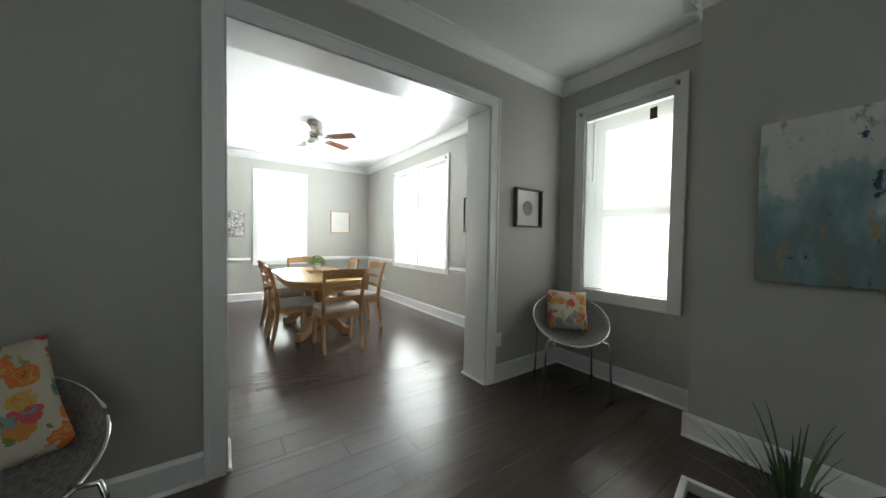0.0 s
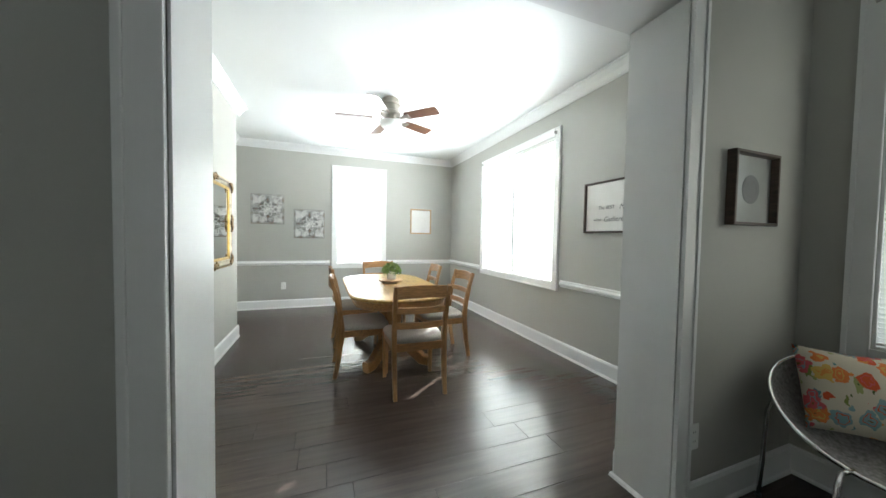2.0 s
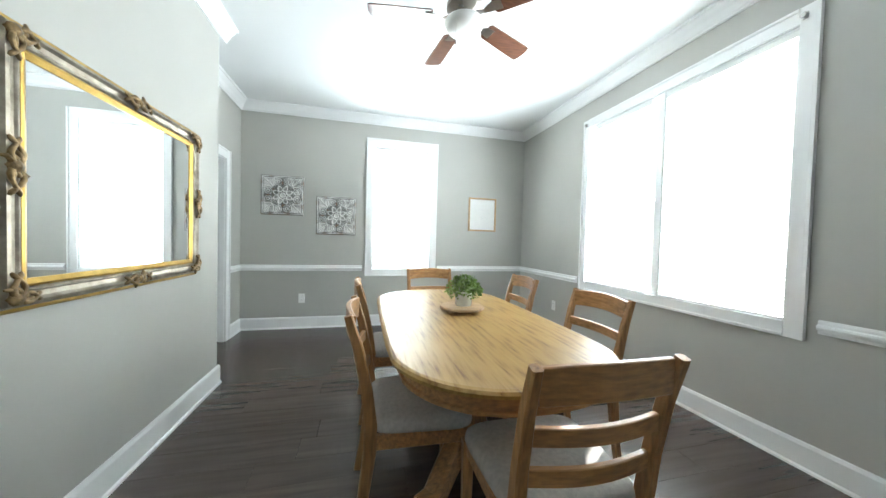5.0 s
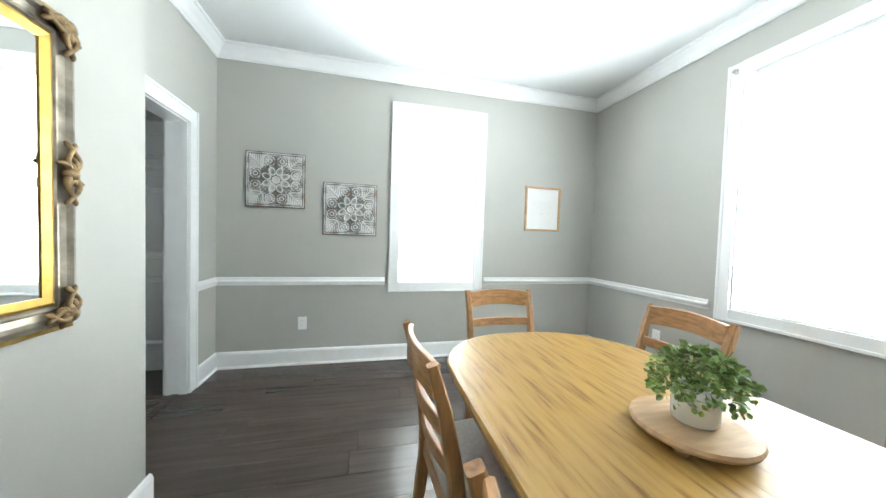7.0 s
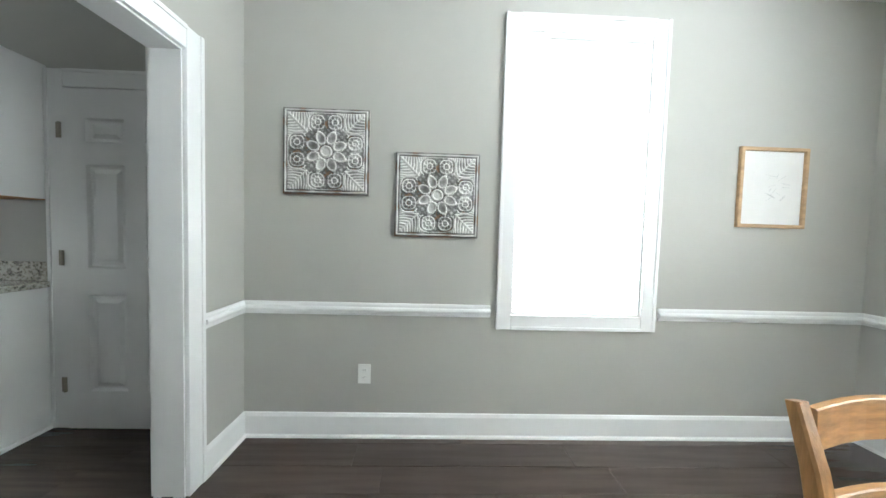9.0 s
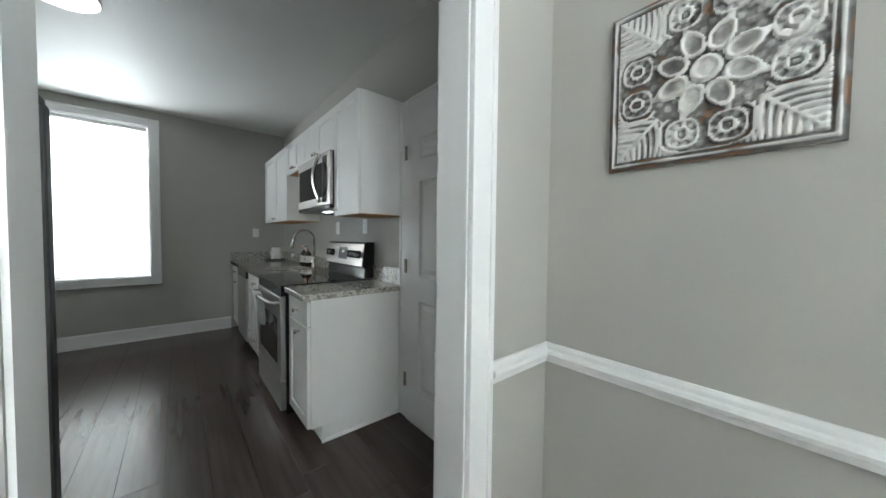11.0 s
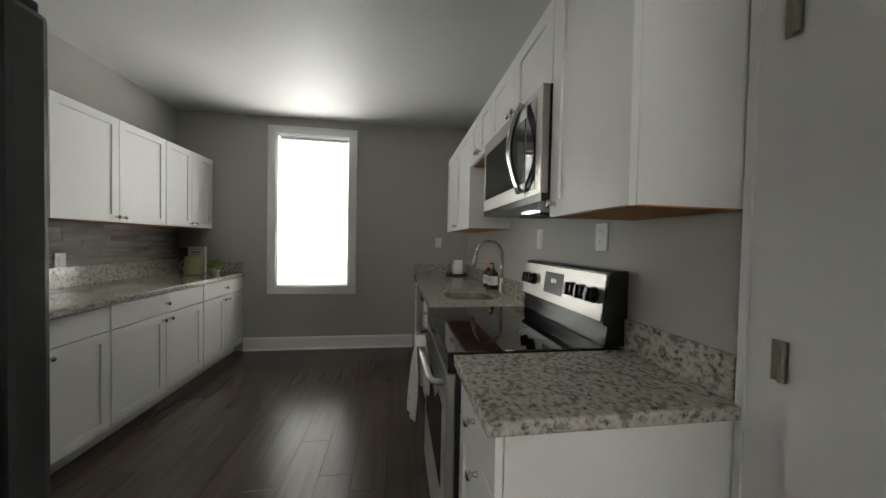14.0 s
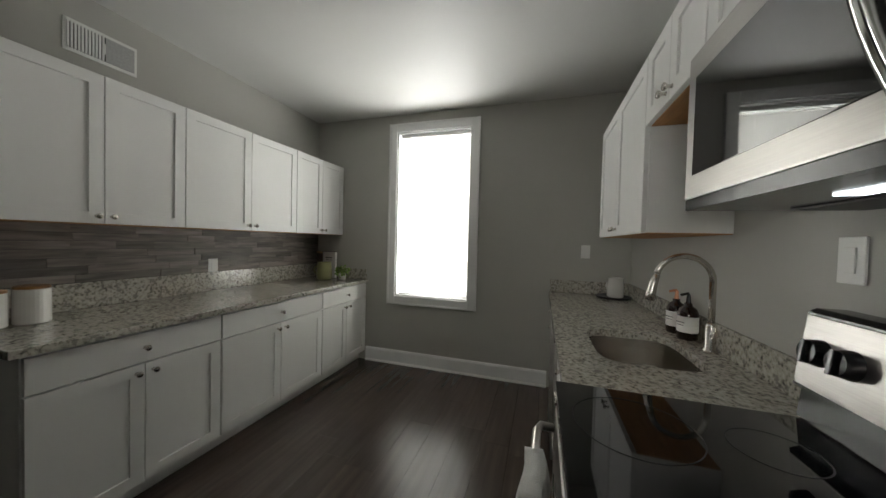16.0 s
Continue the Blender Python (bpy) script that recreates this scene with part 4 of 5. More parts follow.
for sx in (-1, 1):
    for sz in (-1, 1):
        cx, cz = sx * (mw / 2 - 0.045), sz * (mh / 2 - 0.045)
        bm = scroll(cx, cz, 0 if sx < 0 else math.pi, 0.9)
        bm2 = scroll(cx, cz, math.pi / 2 if sz < 0 else -math.pi / 2)
        me = bpy.data.meshes.new("tmp")
        bm2.to_mesh(me)
        bm2.free()
        bm.from_mesh(me)
        lathe([(0.0, -0.035), (0.026, -0.04), (0.022, -0.056), (0.0, -0.064)], 10, (cx, 0, cz), bm, axis="y")
        acanthus(bm, cx, cz, math.atan2(-sz, -sx), 5, 1.15)
        part("corner_ornament", bm, ANTIQUE, mr, smooth=True)
for cx, cz, a in ((0, mh / 2 - 0.042, 0), (0, -mh / 2 + 0.042, 0), (mw / 2 - 0.042, 0, math.pi / 2), (-mw / 2 + 0.042, 0, math.pi / 2)):
    bm = scroll(cx, cz, a, 1.1)
    bm2 = scroll(cx, cz, a + math.pi, 1.1)
    me = bpy.data.meshes.new("tmp")
    bm2.to_mesh(me)
    bm2.free()
    bm.from_mesh(me)
    lathe([(0.0, -0.035), (0.022, -0.04), (0.02, -0.058), (0.0, -0.066)], 10, (cx, 0, cz), bm, axis="y")
    acanthus(bm, cx, cz, a, 3, 0.55)
    acanthus(bm, cx, cz, a + math.pi, 3, 0.55)
    part("centre_ornament", bm, ANTIQUE, mr, smooth=True)


# ---- living room ----
def round_chair(m, label):
    t = thing("round_wire_chair", m, label, "chair", "round wire chairs")
    R = Matrix.Translation((0, 0, 0.575)) @ Matrix.Rotation(radians(33), 4, "X")
    n, rad = 40, 0.31
    bm = bmesh.new()
    rings = []
    for j in range(11):
        u = 1 - j / 10.5
        rings.append([bm.verts.new(R @ Vector((rad * u * math.cos(a), rad * u * math.sin(a), -0.18 * (1 - u * u) ** 0.75))) for a in (2 * math.pi * i / n for i in range(n))])
    for a, b in zip(rings, rings[1:]):
        for i in range(n):
            bm.faces.new((a[i], a[(i + 1) % n], b[(i + 1) % n], b[i]))
    bm.faces.new(rings[-1])
    shell = part("woven_bowl", bm, WIRE, t, "grey woven cord bowl seat", True)
    md = shell.modifiers.new("thick", "SOLIDIFY")
    md.thickness = 0.008
    part("rim", tube([R @ Vector((rad * math.cos(a), rad * math.sin(a), 0)) for a in (2 * math.pi * i / 48 for i in range(49))], 0.0085, 8), CHROME, t, "bright metal rim tube", True)
    for x, y in ((-0.24, 0.2), (0.24, 0.2), (-0.24, -0.25), (0.24, -0.25)):
        zt = 0.46 if y < 0 else 0.52
        part("leg", tube([(x * 0.72, y * 0.8, zt - 0.02), (x * 0.95, y * 0.97, zt - 0.02), (x, y, zt - 0.07), (x * 1.03, y * 1.02, 0.2), (x * 1.06, y * 1.06, 0.008)], 0.0095, 8), CHROME, t, smooth=True)
        part("foot_pad", lathe([(0.014, 0), (0.014, 0.012), (0.011, 0.015)], 10, (x * 1.06, y * 1.06, 0)), DARK, t)
    return t


def cushion(m, w, label):
    t = thing("throw_pillow", m, label, "pillow", "floral pillows")
    bm = bmesh.new()
    n = 16
    for s in (-1, 1):
        g = []
        for k in range(n + 1):
            row = []
            for i in range(n + 1):
                u, v = 2 * i / n - 1, 2 * k / n - 1
                pin = 1 - 0.06 * (1 - u * u) * abs(v) ** 3 - 0.06 * (1 - v * v) * abs(u) ** 3
                row.append(bm.verts.new((w / 2 * u * pin, s * 0.065 * ((1 - u ** 4) * (1 - v ** 4)) ** 0.6, w / 2 * v * pin)))
            g.append(row)
        for k in range(n):
            for i in range(n):
                bm.faces.new((g[k][i], g[k][i + 1], g[k + 1][i + 1], g[k + 1][i]))
    bmesh.ops.remove_doubles(bm, verts=bm.verts, dist=0.0005)
    part("cover", bm, FLORAL, t, smooth=True)
    return t


c1 = pose(2.76, 2.19, 0, 0, 0, -43)
round_chair(c1, "round grey woven wire chair on thin metal legs beside the window")
cushion(c1 @ pose(0.0, 0.12, 0.62, -26, 4, 3), 0.36, "square floral print pillow on the wire chair")
c2 = pose(-0.33, 2.15, 0, 0, 0, 28)
round_chair(c2, "round grey woven wire chair on thin metal legs beside the opening")
cushion(c2 @ pose(0.02, 0.06, 0.66, -24, -8, -6), 0.4, "square floral print pillow on the wire chair")

CANVAS = mat("abstract_canvas", (0.5, 0.5, 0.48), 0.7, var=0.2, scale=5, bump=0.4, bscale=40, stretch=(1.6, 1, 0.8))
nt = CANVAS.node_tree
tcn = [n for n in nt.nodes if n.type == "TEX_COORD"][0]
sepz = nt.nodes.new("ShaderNodeSeparateXYZ")
nt.links.new(tcn.outputs["Object"], sepz.inputs[0])
ma = nt.nodes.new("ShaderNodeMath")
ma.operation = "MULTIPLY_ADD"
ma.inputs[1].default_value = 0.62
nt.links.new(sepz.outputs["Z"], ma.inputs[0])
nt.links.new([n for n in nt.nodes if n.type == "TEX_NOISE"][0].outputs["Fac"], ma.inputs[2])
rpn = [n for n in nt.nodes if n.type == "VALTORGB"][0]
nt.links.new(ma.outputs[0], rpn.inputs[0])
ramp(CANVAS, [(0.24, (0.2, 0.24, 0.22)), (0.36, (0.17, 0.27, 0.28)), (0.48, (0.24, 0.36, 0.36)), (0.56, (0.36, 0.46, 0.45)), (0.6, (0.58, 0.58, 0.56)), (0.85, (0.66, 0.66, 0.64))])


def dabs(nt, below, colour, scale, lo, hi, stretch, offset):
    """Brushed patches of one paint over what lies below."""
    mp = nt.nodes.new("ShaderNodeMapping")
    mp.inputs["Scale"].default_value, mp.inputs["Location"].default_value = stretch, offset
    nz = nt.nodes.new("ShaderNodeTexNoise")
    nz.inputs["Scale"].default_value, nz.inputs["Detail"].default_value, nz.inputs["Roughness"].default_value = scale, 6, 0.62
    rg_ = nt.nodes.new("ShaderNodeMapRange")
    rg_.inputs["From Min"].default_value, rg_.inputs["From Max"].default_value = lo, hi
    mx = nt.nodes.new("ShaderNodeMixRGB")
    mx.inputs[2].default_value = (*colour, 1)
    nt.links.new(tcn.outputs["Object"], mp.inputs["Vector"])
    nt.links.new(mp.outputs[0], nz.inputs["Vector"])
    nt.links.new(nz.outputs["Fac"], rg_.inputs["Value"])
    nt.links.new(rg_.outputs[0], mx.inputs[0])
    nt.links.new(below, mx.inputs[1])
    return mx.outputs[0]


paint = dabs(nt, rpn.outputs[0], (0.42, 0.3, 0.14), 7.0, 0.6, 0.66, (1.3, 1, 0.8), (3.1, 0, 1.7))
paint = dabs(nt, paint, (0.3, 0.3, 0.28), 10.0, 0.62, 0.68, (1, 1, 0.7), (7.3, 0, 0.4))
paint = dabs(nt, paint, (0.035, 0.06, 0.1), 9.0, 0.635, 0.665, (1.3, 1, 0.75), (1.2, 0, 5.1))
nt.links.new(paint, nt.nodes["Principled BSDF"].inputs["Base Color"])
art = thing("canvas_painting", pose(CHX, 0.62, 1.455, 0, 0, -90), "teal white and gold abstract canvas painting", "painting")
part("canvas", box(-0.425, 0.425, -0.04, -0.001, -0.42, 0.42, bevel=0.004), CANVAS, art)
ct = thing("coffee_table", pose(1.57, 1.0, 0, 0, 0, -80), "white-rimmed dark topped tray coffee table", "table")
part("tray_top", box(0.02, 0.5, -0.48, -0.02, 0.4, 0.42), DARK, ct)
for x0, x1, y0, y1 in ((0, 0.52, -0.02, 0), (0, 0.52, -0.5, -0.48), (0, 0.02, -0.48, -0.02), (0.5, 0.52, -0.48, -0.02)):
    part("rim_board", box(x0, x1, y0, y1, 0.38, 0.455, bevel=0.003), TRIM, ct)
for x, y in ((0.04, -0.04), (0.48, -0.04), (0.04, -0.46), (0.48, -0.46)):
    part("leg", box(x - 0.02, x + 0.02, y - 0.02, y + 0.02, 0, 0.3995), TRIM, ct)
gp = thing("potted_grass", pose(1.45, 0.74, 0.42), "tall green ornamental grass in a dark pot", "plant")
part("pot", lathe([(0.05, 0), (0.065, 0.01), (0.075, 0.1), (0.07, 0.1), (0.06, 0.09), (0, 0.088)], 24), DARK, gp)
bm = bmesh.new()
rng = random.Random(8)
for k in range(36):
    a, s, h = rng.uniform(0, 6.28), rng.uniform(0.03, 0.22), rng.uniform(0.2, 0.36)
    c = Vector((math.cos(a), math.sin(a), 0))
    sd = Vector((-c.y, c.x, 0))
    prev = None
    for u in (0, 0.3, 0.6, 0.85, 1):
        p = c * (0.02 + s * u ** 1.8) + Vector((0, 0, 0.09 + h * (u - 0.18 * u ** 3)))
        w = 0.006 * (1 - u) + 0.0006
        cur = (bm.verts.new(p - sd * w), bm.verts.new(p + sd * w))
        if prev:
            bm.faces.new((prev[0], prev[1], cur[1], cur[0]))
        prev = cur
part("blades", bm, GRASS, gp)


# ---- kitchen ----
CT = 0.905


def shaker(name, t, x0, x1, z0, z1, knob=None, rail=0.058):
    """A shaker front in the plane y = 0 .. 0.02 with frame proud of the panel."""
    bm = bmesh.new()
    rings = []
    for ins, y in ((0, 0.02), (0, 0.0015), (0.0015, 0.0), (rail, 0.0), (rail + 0.001, 0.0085)):
        rings.append([bm.verts.new(v) for v in ((x0 + ins, y, z0 + ins), (x1 - ins, y, z0 + ins), (x1 - ins, y, z1 - ins), (x0 + ins, y, z1 - ins))])
    for p, q in zip(rings, rings[1:]):
        for i in range(4):
            bm.faces.new((p[i], p[(i + 1) % 4], q[(i + 1) % 4], q[i]))
    bm.faces.new(rings[-1])
    bm.faces.new(rings[0][::-1])
    ob = part(name, bm, CAB, t)
    if knob:
        knob_at(ob, *knob)
    return ob


def knob_at(ob, x, z):
    part("knob", lathe([(0.009, 0.0), (0.007, -0.004), (0.006, -0.014), (0.013, -0.02), (0.015, -0.026), (0.011, -0.031), (0.0, -0.032)], 14, (x, 0, z), axis="y"), NICKEL, ob, "round nickel knob", True)


def base_cabinet(m, w, d, label, doors=2, drawer=True, top=CT - 0.036, body=CT - 0.036):
    t = thing("base_cabinet", m, label, "cabinet", "base cabinets")
    part("carcass", box(0.001, w - 0.001, 0.021, d, 0.1, body), CAB, t)
    part("toe_kick", box(0.001, w - 0.001, 0.085, d, 0.0, 0.0995), CAB, t)
    zt = top - 0.012
    zd = zt - 0.15 if drawer else zt
    if drawer:
        q = part("drawer_front", box(0.006, w - 0.006, 0, 0.02, zd + 0.004, zt, bevel=0.002), CAB, t)
        knob_at(q, w / 2, (zd + zt) / 2)
    if doors == 2:
        shaker("door", t, 0.006, w / 2 - 0.002, 0.105, zd - 0.004, (w / 2 - 0.035, zd - 0.045))
        shaker("door", t, w / 2 + 0.002, w - 0.006, 0.105, zd - 0.004, (w / 2 + 0.035, zd - 0.045))
    else:
        shaker("door", t, 0.006, w - 0.006, 0.105, zd - 0.004, (w / 2 + 0.04, zd - 0.05))
    return t


def wall_cabinet(m, w, d, z0, z1, label, doors=2):
    t = thing("wall_cabinet", m, label, "cabinet", "wall cabinets")
    part("carcass", box(0.001, w - 0.001, 0.021, d, z0 + 0.004, z1), CAB, t)
    part("underside", box(0.004, w - 0.004, 0.022, d - 0.002, z0, z0 + 0.0039), WOODRAW, t, "raw plywood underside")
    if doors == 2:
        shaker("door", t, 0.003, w / 2 - 0.0015, z0 + 0.002, z1 - 0.002, (w / 2 - 0.03, z0 + 0.04))
        shaker("door", t, w / 2 + 0.0015, w - 0.003, z0 + 0.002, z1 - 0.002, (w / 2 + 0.03, z0 + 0.04))
    else:
        shaker("door", t, 0.003, w - 0.003, z0 + 0.002, z1 - 0.002, (0.04, z0 + 0.045))
    return t


YL, YU = 5.19, 4.87
for x0, x1 in ((-5.115, -4.38), (-4.38, -3.445), (-3.445, -2.665)):
    base_cabinet(pose(x1, YL, 0, 0, 0, 180), x1 - x0, YL - KY0 - 0.002, "white shaker base cabinet with a drawer above two doors")
for x0, x1 in ((-5.115, -4.4), (-4.4, -3.445), (-3.445, -2.665)):
    wall_cabinet(pose(x1, YU, 0, 0, 0, 180), x1 - x0, YU - KY0 - 0.002, 1.39, 2.155, "white two-door shaker wall cabinet above the counter")
wt = thing("countertop", pose(0, 0, 0), "speckled beige granite countertop with upstand", "countertop", "granite countertops")
part("slab", box(KX + 0.001, -2.625, KY0 + 0.001, YL + 0.027, CT - 0.0355, CT, bevel=0.006), GRANITE, wt)
part("upstand", box(KX + 0.022, -2.665, KY0 + 0.001, KY0 + 0.021, CT + 0.0005, CT + 0.15, bevel=0.003), GRANITE, wt)
part("side_upstand", box(KX + 0.001, KX + 0.0215, KY0 + 0.001, YL, CT + 0.0005, CT + 0.11, bevel=0.003), GRANITE, wt)

# right-hand run
YR = 7.135
D = KY1 - YR - 0.002
base_cabinet(pose(-2.315, YR + 0.02, 0), 0.395, D - 0.02, "white shaker base cabinet with a drawer above one door", doors=1)
setting("trim_cabinet_side", box(-1.9195, -1.908, YR + 0.1, KY1 - 0.003, 0, 0.02), TRIM, "white shoe moulding along the cabinet side", "trim")
base_cabinet(pose(-3.90, YR + 0.02, 0), 0.823, D - 0.02, "white shaker sink cabinet with two doors", body=0.66)
base_cabinet(pose(-5.115, YR + 0.02, 0), 0.61, D - 0.02, "white shaker base cabinet with a drawer above one door", doors=1)
dw = thing("dishwasher", pose(-4.50, YR, 0), "stainless steel dishwasher with black control strip", "dishwasher")
part("tub", box(0.002, 0.598, 0.03, D, 0.1, CT - 0.037), DARK, dw)
part("door", box(0.004, 0.596, 0.0, 0.029, 0.11, 0.78, bevel=0.004), STEEL, dw)
part("control_strip", box(0.004, 0.596, 0.0, 0.029, 0.783, CT - 0.04, bevel=0.004), BLACK, dw)
part("toe_panel", box(0.004, 0.596, 0.06, 0.075, 0.0, 0.1), DARK, dw)

wr = thing("countertop", pose(0, 0, 0), "speckled beige granite countertop beside the range", "countertop", "granite countertops")
part("slab", box(-2.316, -1.9, YR - 0.008, KY1 - 0.001, CT - 0.0355, CT, bevel=0.006), GRANITE, wr)
part("upstand", box(-2.316, -1.925, KY1 - 0.021, KY1 - 0.001, CT + 0.0005, CT + 0.115, bevel=0.003), GRANITE, wr)
SX0, SX1, SY0, SY1 = -3.85, -3.34, 7.28, 7.66
ws = thing("countertop", pose(0, 0, 0), "speckled beige granite countertop with an undermount sink hole", "countertop", "granite countertops")
bm = bmesh.new()
zt, zb = CT, CT - 0.0355
n = 40
def sinkrim(k, z):
    out = []
    for i in range(n):
        a = 2 * math.pi * (i + 0.5) / n
        c, s = math.cos(a), math.sin(a)
        out.append(bm.verts.new(((SX0 + SX1) / 2 + (SX1 - SX0) / 2 * k * math.copysign(abs(c) ** 0.45, c), (SY0 + SY1) / 2 + (SY1 - SY0) / 2 * k * math.copysign(abs(s) ** 0.45, s), z)))
    return out
def outer(z):
    x0, x1, y0, y1 = KX + 0.001, -3.077, YR - 0.008, KY1 - 0.001
    out = []
    cx, cy = (SX0 + SX1) / 2, (SY0 + SY1) / 2
    for i in range(n):
        a = 2 * math.pi * (i + 0.5) / n
        c, s = math.cos(a), math.sin(a)
        k = min((x1 - cx) / c if c > 0 else (x0 - cx) / c, (y1 - cy) / s if s > 0 else (y0 - cy) / s)
        out.append(bm.verts.new((cx + c * k, cy + s * k, z)))
    return out
hi, ho, oi2, oo = sinkrim(1, zt), sinkrim(1, zb), outer(zt), outer(zb)
for a, b in ((hi, oi2), (ho, oo), (hi, ho), (oi2, oo)):
    for i in range(n):
        bm.faces.new((a[i], a[(i + 1) % n], b[(i + 1) % n], b[i]))
part("slab", bm, GRANITE, ws)
for x0, x1 in ((-3.2, -3.077), (KX + 0.001, -4.4)):
    part("slab_end", box(x0, x1, YR - 0.008, KY1 - 0.001, zb - 0.001, zt + 0.0006), GRANITE, ws)
part("upstand", box(KX + 0.022, -3.077, KY1 - 0.021, KY1 - 0.001, CT + 0.001, CT + 0.115, bevel=0.003), GRANITE, ws)
part("side_upstand", box(KX + 0.001, KX + 0.0215, YR, KY1 - 0.001, CT + 0.001, CT + 0.115, bevel=0.003), GRANITE, ws)
sk = thing("kitchen_sink", pose(0, 0, 0), "undermount stainless steel sink bowl", "sink")
bm = bmesh.new()
rr = [sinkrim(1.03, zb - 0.0005), sinkrim(1.005, zb - 0.0006), sinkrim(0.98, zb - 0.12), sinkrim(0.9, zb - 0.17), sinkrim(0.3, zb - 0.18)]
for a, b in zip(rr, rr[1:]):
    for i in range(n):
        bm.faces.new((a[i], a[(i + 1) % n], b[(i + 1) % n], b[i]))
bm.faces.new(rr[-1])
part("bowl", bm, NICKEL, sk)
part("drain", lathe([(0.04, zb - 0.179), (0.04, zb - 0.176), (0.03, zb - 0.178), (0.0, zb - 0.178)], 18, ((SX0 + SX1) / 2, (SY0 + SY1) / 2, 0)), CHROME, sk)
fa = thing("faucet", pose(-3.63, 7.748, CT), "brushed nickel gooseneck pull-down kitchen faucet", "faucet")
part("body", lathe([(0.027, 0), (0.027, 0.008), (0.02, 0.014), (0.019, 0.11), (0.014, 0.125)], 18), NICKEL, fa, smooth=True)
pts = [(0, 0, 0.12), (0, 0, 0.3)] + arc(lambda u: (0, -0.105 + 0.105 * math.cos(math.pi * u * 0.93), 0.3 + 0.105 * math.sin(math.pi * u * 0.93)), 14)
part("gooseneck", tube(pts, 0.0125, 12), NICKEL, fa, smooth=True)
part("spray_head", tube([(0, -0.207, 0.32), (0, -0.217, 0.285), (0, -0.226, 0.24), (0, -0.231, 0.205)], [0.014, 0.016, 0.019, 0.02], 12), NICKEL, fa, smooth=True)
part("lever", tube([(0.018, 0, 0.07), (0.04, 0, 0.075), (0.055, -0.01, 0.12)], [0.012, 0.009, 0.006], 8), NICKEL, fa, smooth=True)


def bottle(m, pump, label):
    t = thing("soap_bottle", m, label, "bottle", "soap bottles")
    part("bottle", lathe([(0.03, 0), (0.034, 0.006), (0.034, 0.1), (0.028, 0.118), (0.013, 0.13), (0.013, 0.14)], 20), AMBER, t, smooth=True)
    part("label_band", lathe([(0.0343, 0.03), (0.0346, 0.032), (0.0346, 0.088), (0.0343, 0.09)], 20), PAPER, t, "white paper label")
    part("pump", tube([(0, 0, 0.14), (0, 0, 0.172), (0, -0.004, 0.176), (0, -0.035, 0.172)], [0.009, 0.006, 0.006, 0.005], 8), pump, t)
    bm = box(-0.016, 0.016, -0.0352, -0.0345, 0.066, 0.07)
    box(-0.012, 0.012, -0.0352, -0.0345, 0.056, 0.059, bm)
    part("print_bars", bm, INK, t)


bottle(pose(-3.93, 7.725, CT + 0.001, 0, 0, 30) @ Matrix.Scale(1.25, 4), mat("copper_pump", (0.5, 0.22, 0.12), 0.35, 0.6), "amber soap bottle with copper pump by the sink")
bottle(pose(-3.81, 7.732, CT + 0.001, 0, 0, 30) @ Matrix.Scale(1.25, 4), BLACK, "amber soap bottle with black pump by the sink")
tr = thing("serving_tray", pose(-4.95, 7.635, CT + 0.001), "round dark tray on the counter", "tray")
part("dish", lathe([(0.09, 0), (0.13, 0.006), (0.135, 0.022), (0.13, 0.022), (0.11, 0.01), (0, 0.009)], 28), DARK, tr, smooth=True)


def jug(name, m, r, h, material, label, category):
    t = thing(name, m, label, category)
    part("body", lathe([(r * 0.86, 0), (r, 0.01), (r, h * 0.5), (r * 0.88, h * 0.95), (r * 0.93, h), (r * 0.84, h), (r * 0.8, h * 0.9), (0, h * 0.88)], 24), material, t, smooth=True)
    part("handle", tube(arc(lambda u: (r * 0.88 + 0.05 * math.sin(math.pi * u), 0, h * (0.2 + 0.62 * u)), 10), 0.008, 8), material, t, smooth=True)
    return t


jug("mug", pose(-4.96, 7.65, CT + 0.011, 0, 0, -150), 0.064, 0.165, CERAMIC, "tall white ceramic mug on the tray", "mug")
jug("pitcher", pose(-4.87, 4.82, CT + 0.001, 0, 0, -80), 0.08, 0.185, GREENJUG, "olive green glazed ceramic pitcher on the counter", "pitcher")
potted(pose(-4.93, 5.0, CT + 0.001), 0.038, 0.065, 0.07, 0.09, 90, 0.03, "small green plant in a white pot on the counter", 5)
bk = thing("cookbook", pose(-5.03, 4.765, CT + 0.001, 0, 0, 80) @ Matrix.Diagonal((0.95, 1, 1.15, 1)), "upright dark cookbook with a white cover", "book")
part("pages", box(-0.1, 0.1, -0.012, 0.012, 0.002, 0.25), PAPER, bk)
part("spine", box(-0.105, -0.1, -0.016, 0.016, 0, 0.255), DARK, bk)
part("back_cover", box(-0.1, 0.103, 0.0125, 0.016, 0, 0.255), DARK, bk)
bm = box(-0.06, 0.05, -0.0128, -0.0122, 0.19, 0.2)
box(-0.05, 0.04, -0.0128, -0.0122, 0.17, 0.176, bm)
part("title_bars", bm, INK, bk)
cb = thing("chopping_board", pose(-5.03, 4.625, CT + 0.001, 0, 0, 62), "small dark wooden chopping board standing by the cookbook", "board")
part("panel", box(-0.055, 0.055, -0.01, 0.01, 0, 0.27, bevel=0.004), DARKFRAME, cb)
part("end_grain", box(-0.055, 0.055, -0.011, 0.011, 0.271, 0.29, bevel=0.003), PALEWOOD, cb)
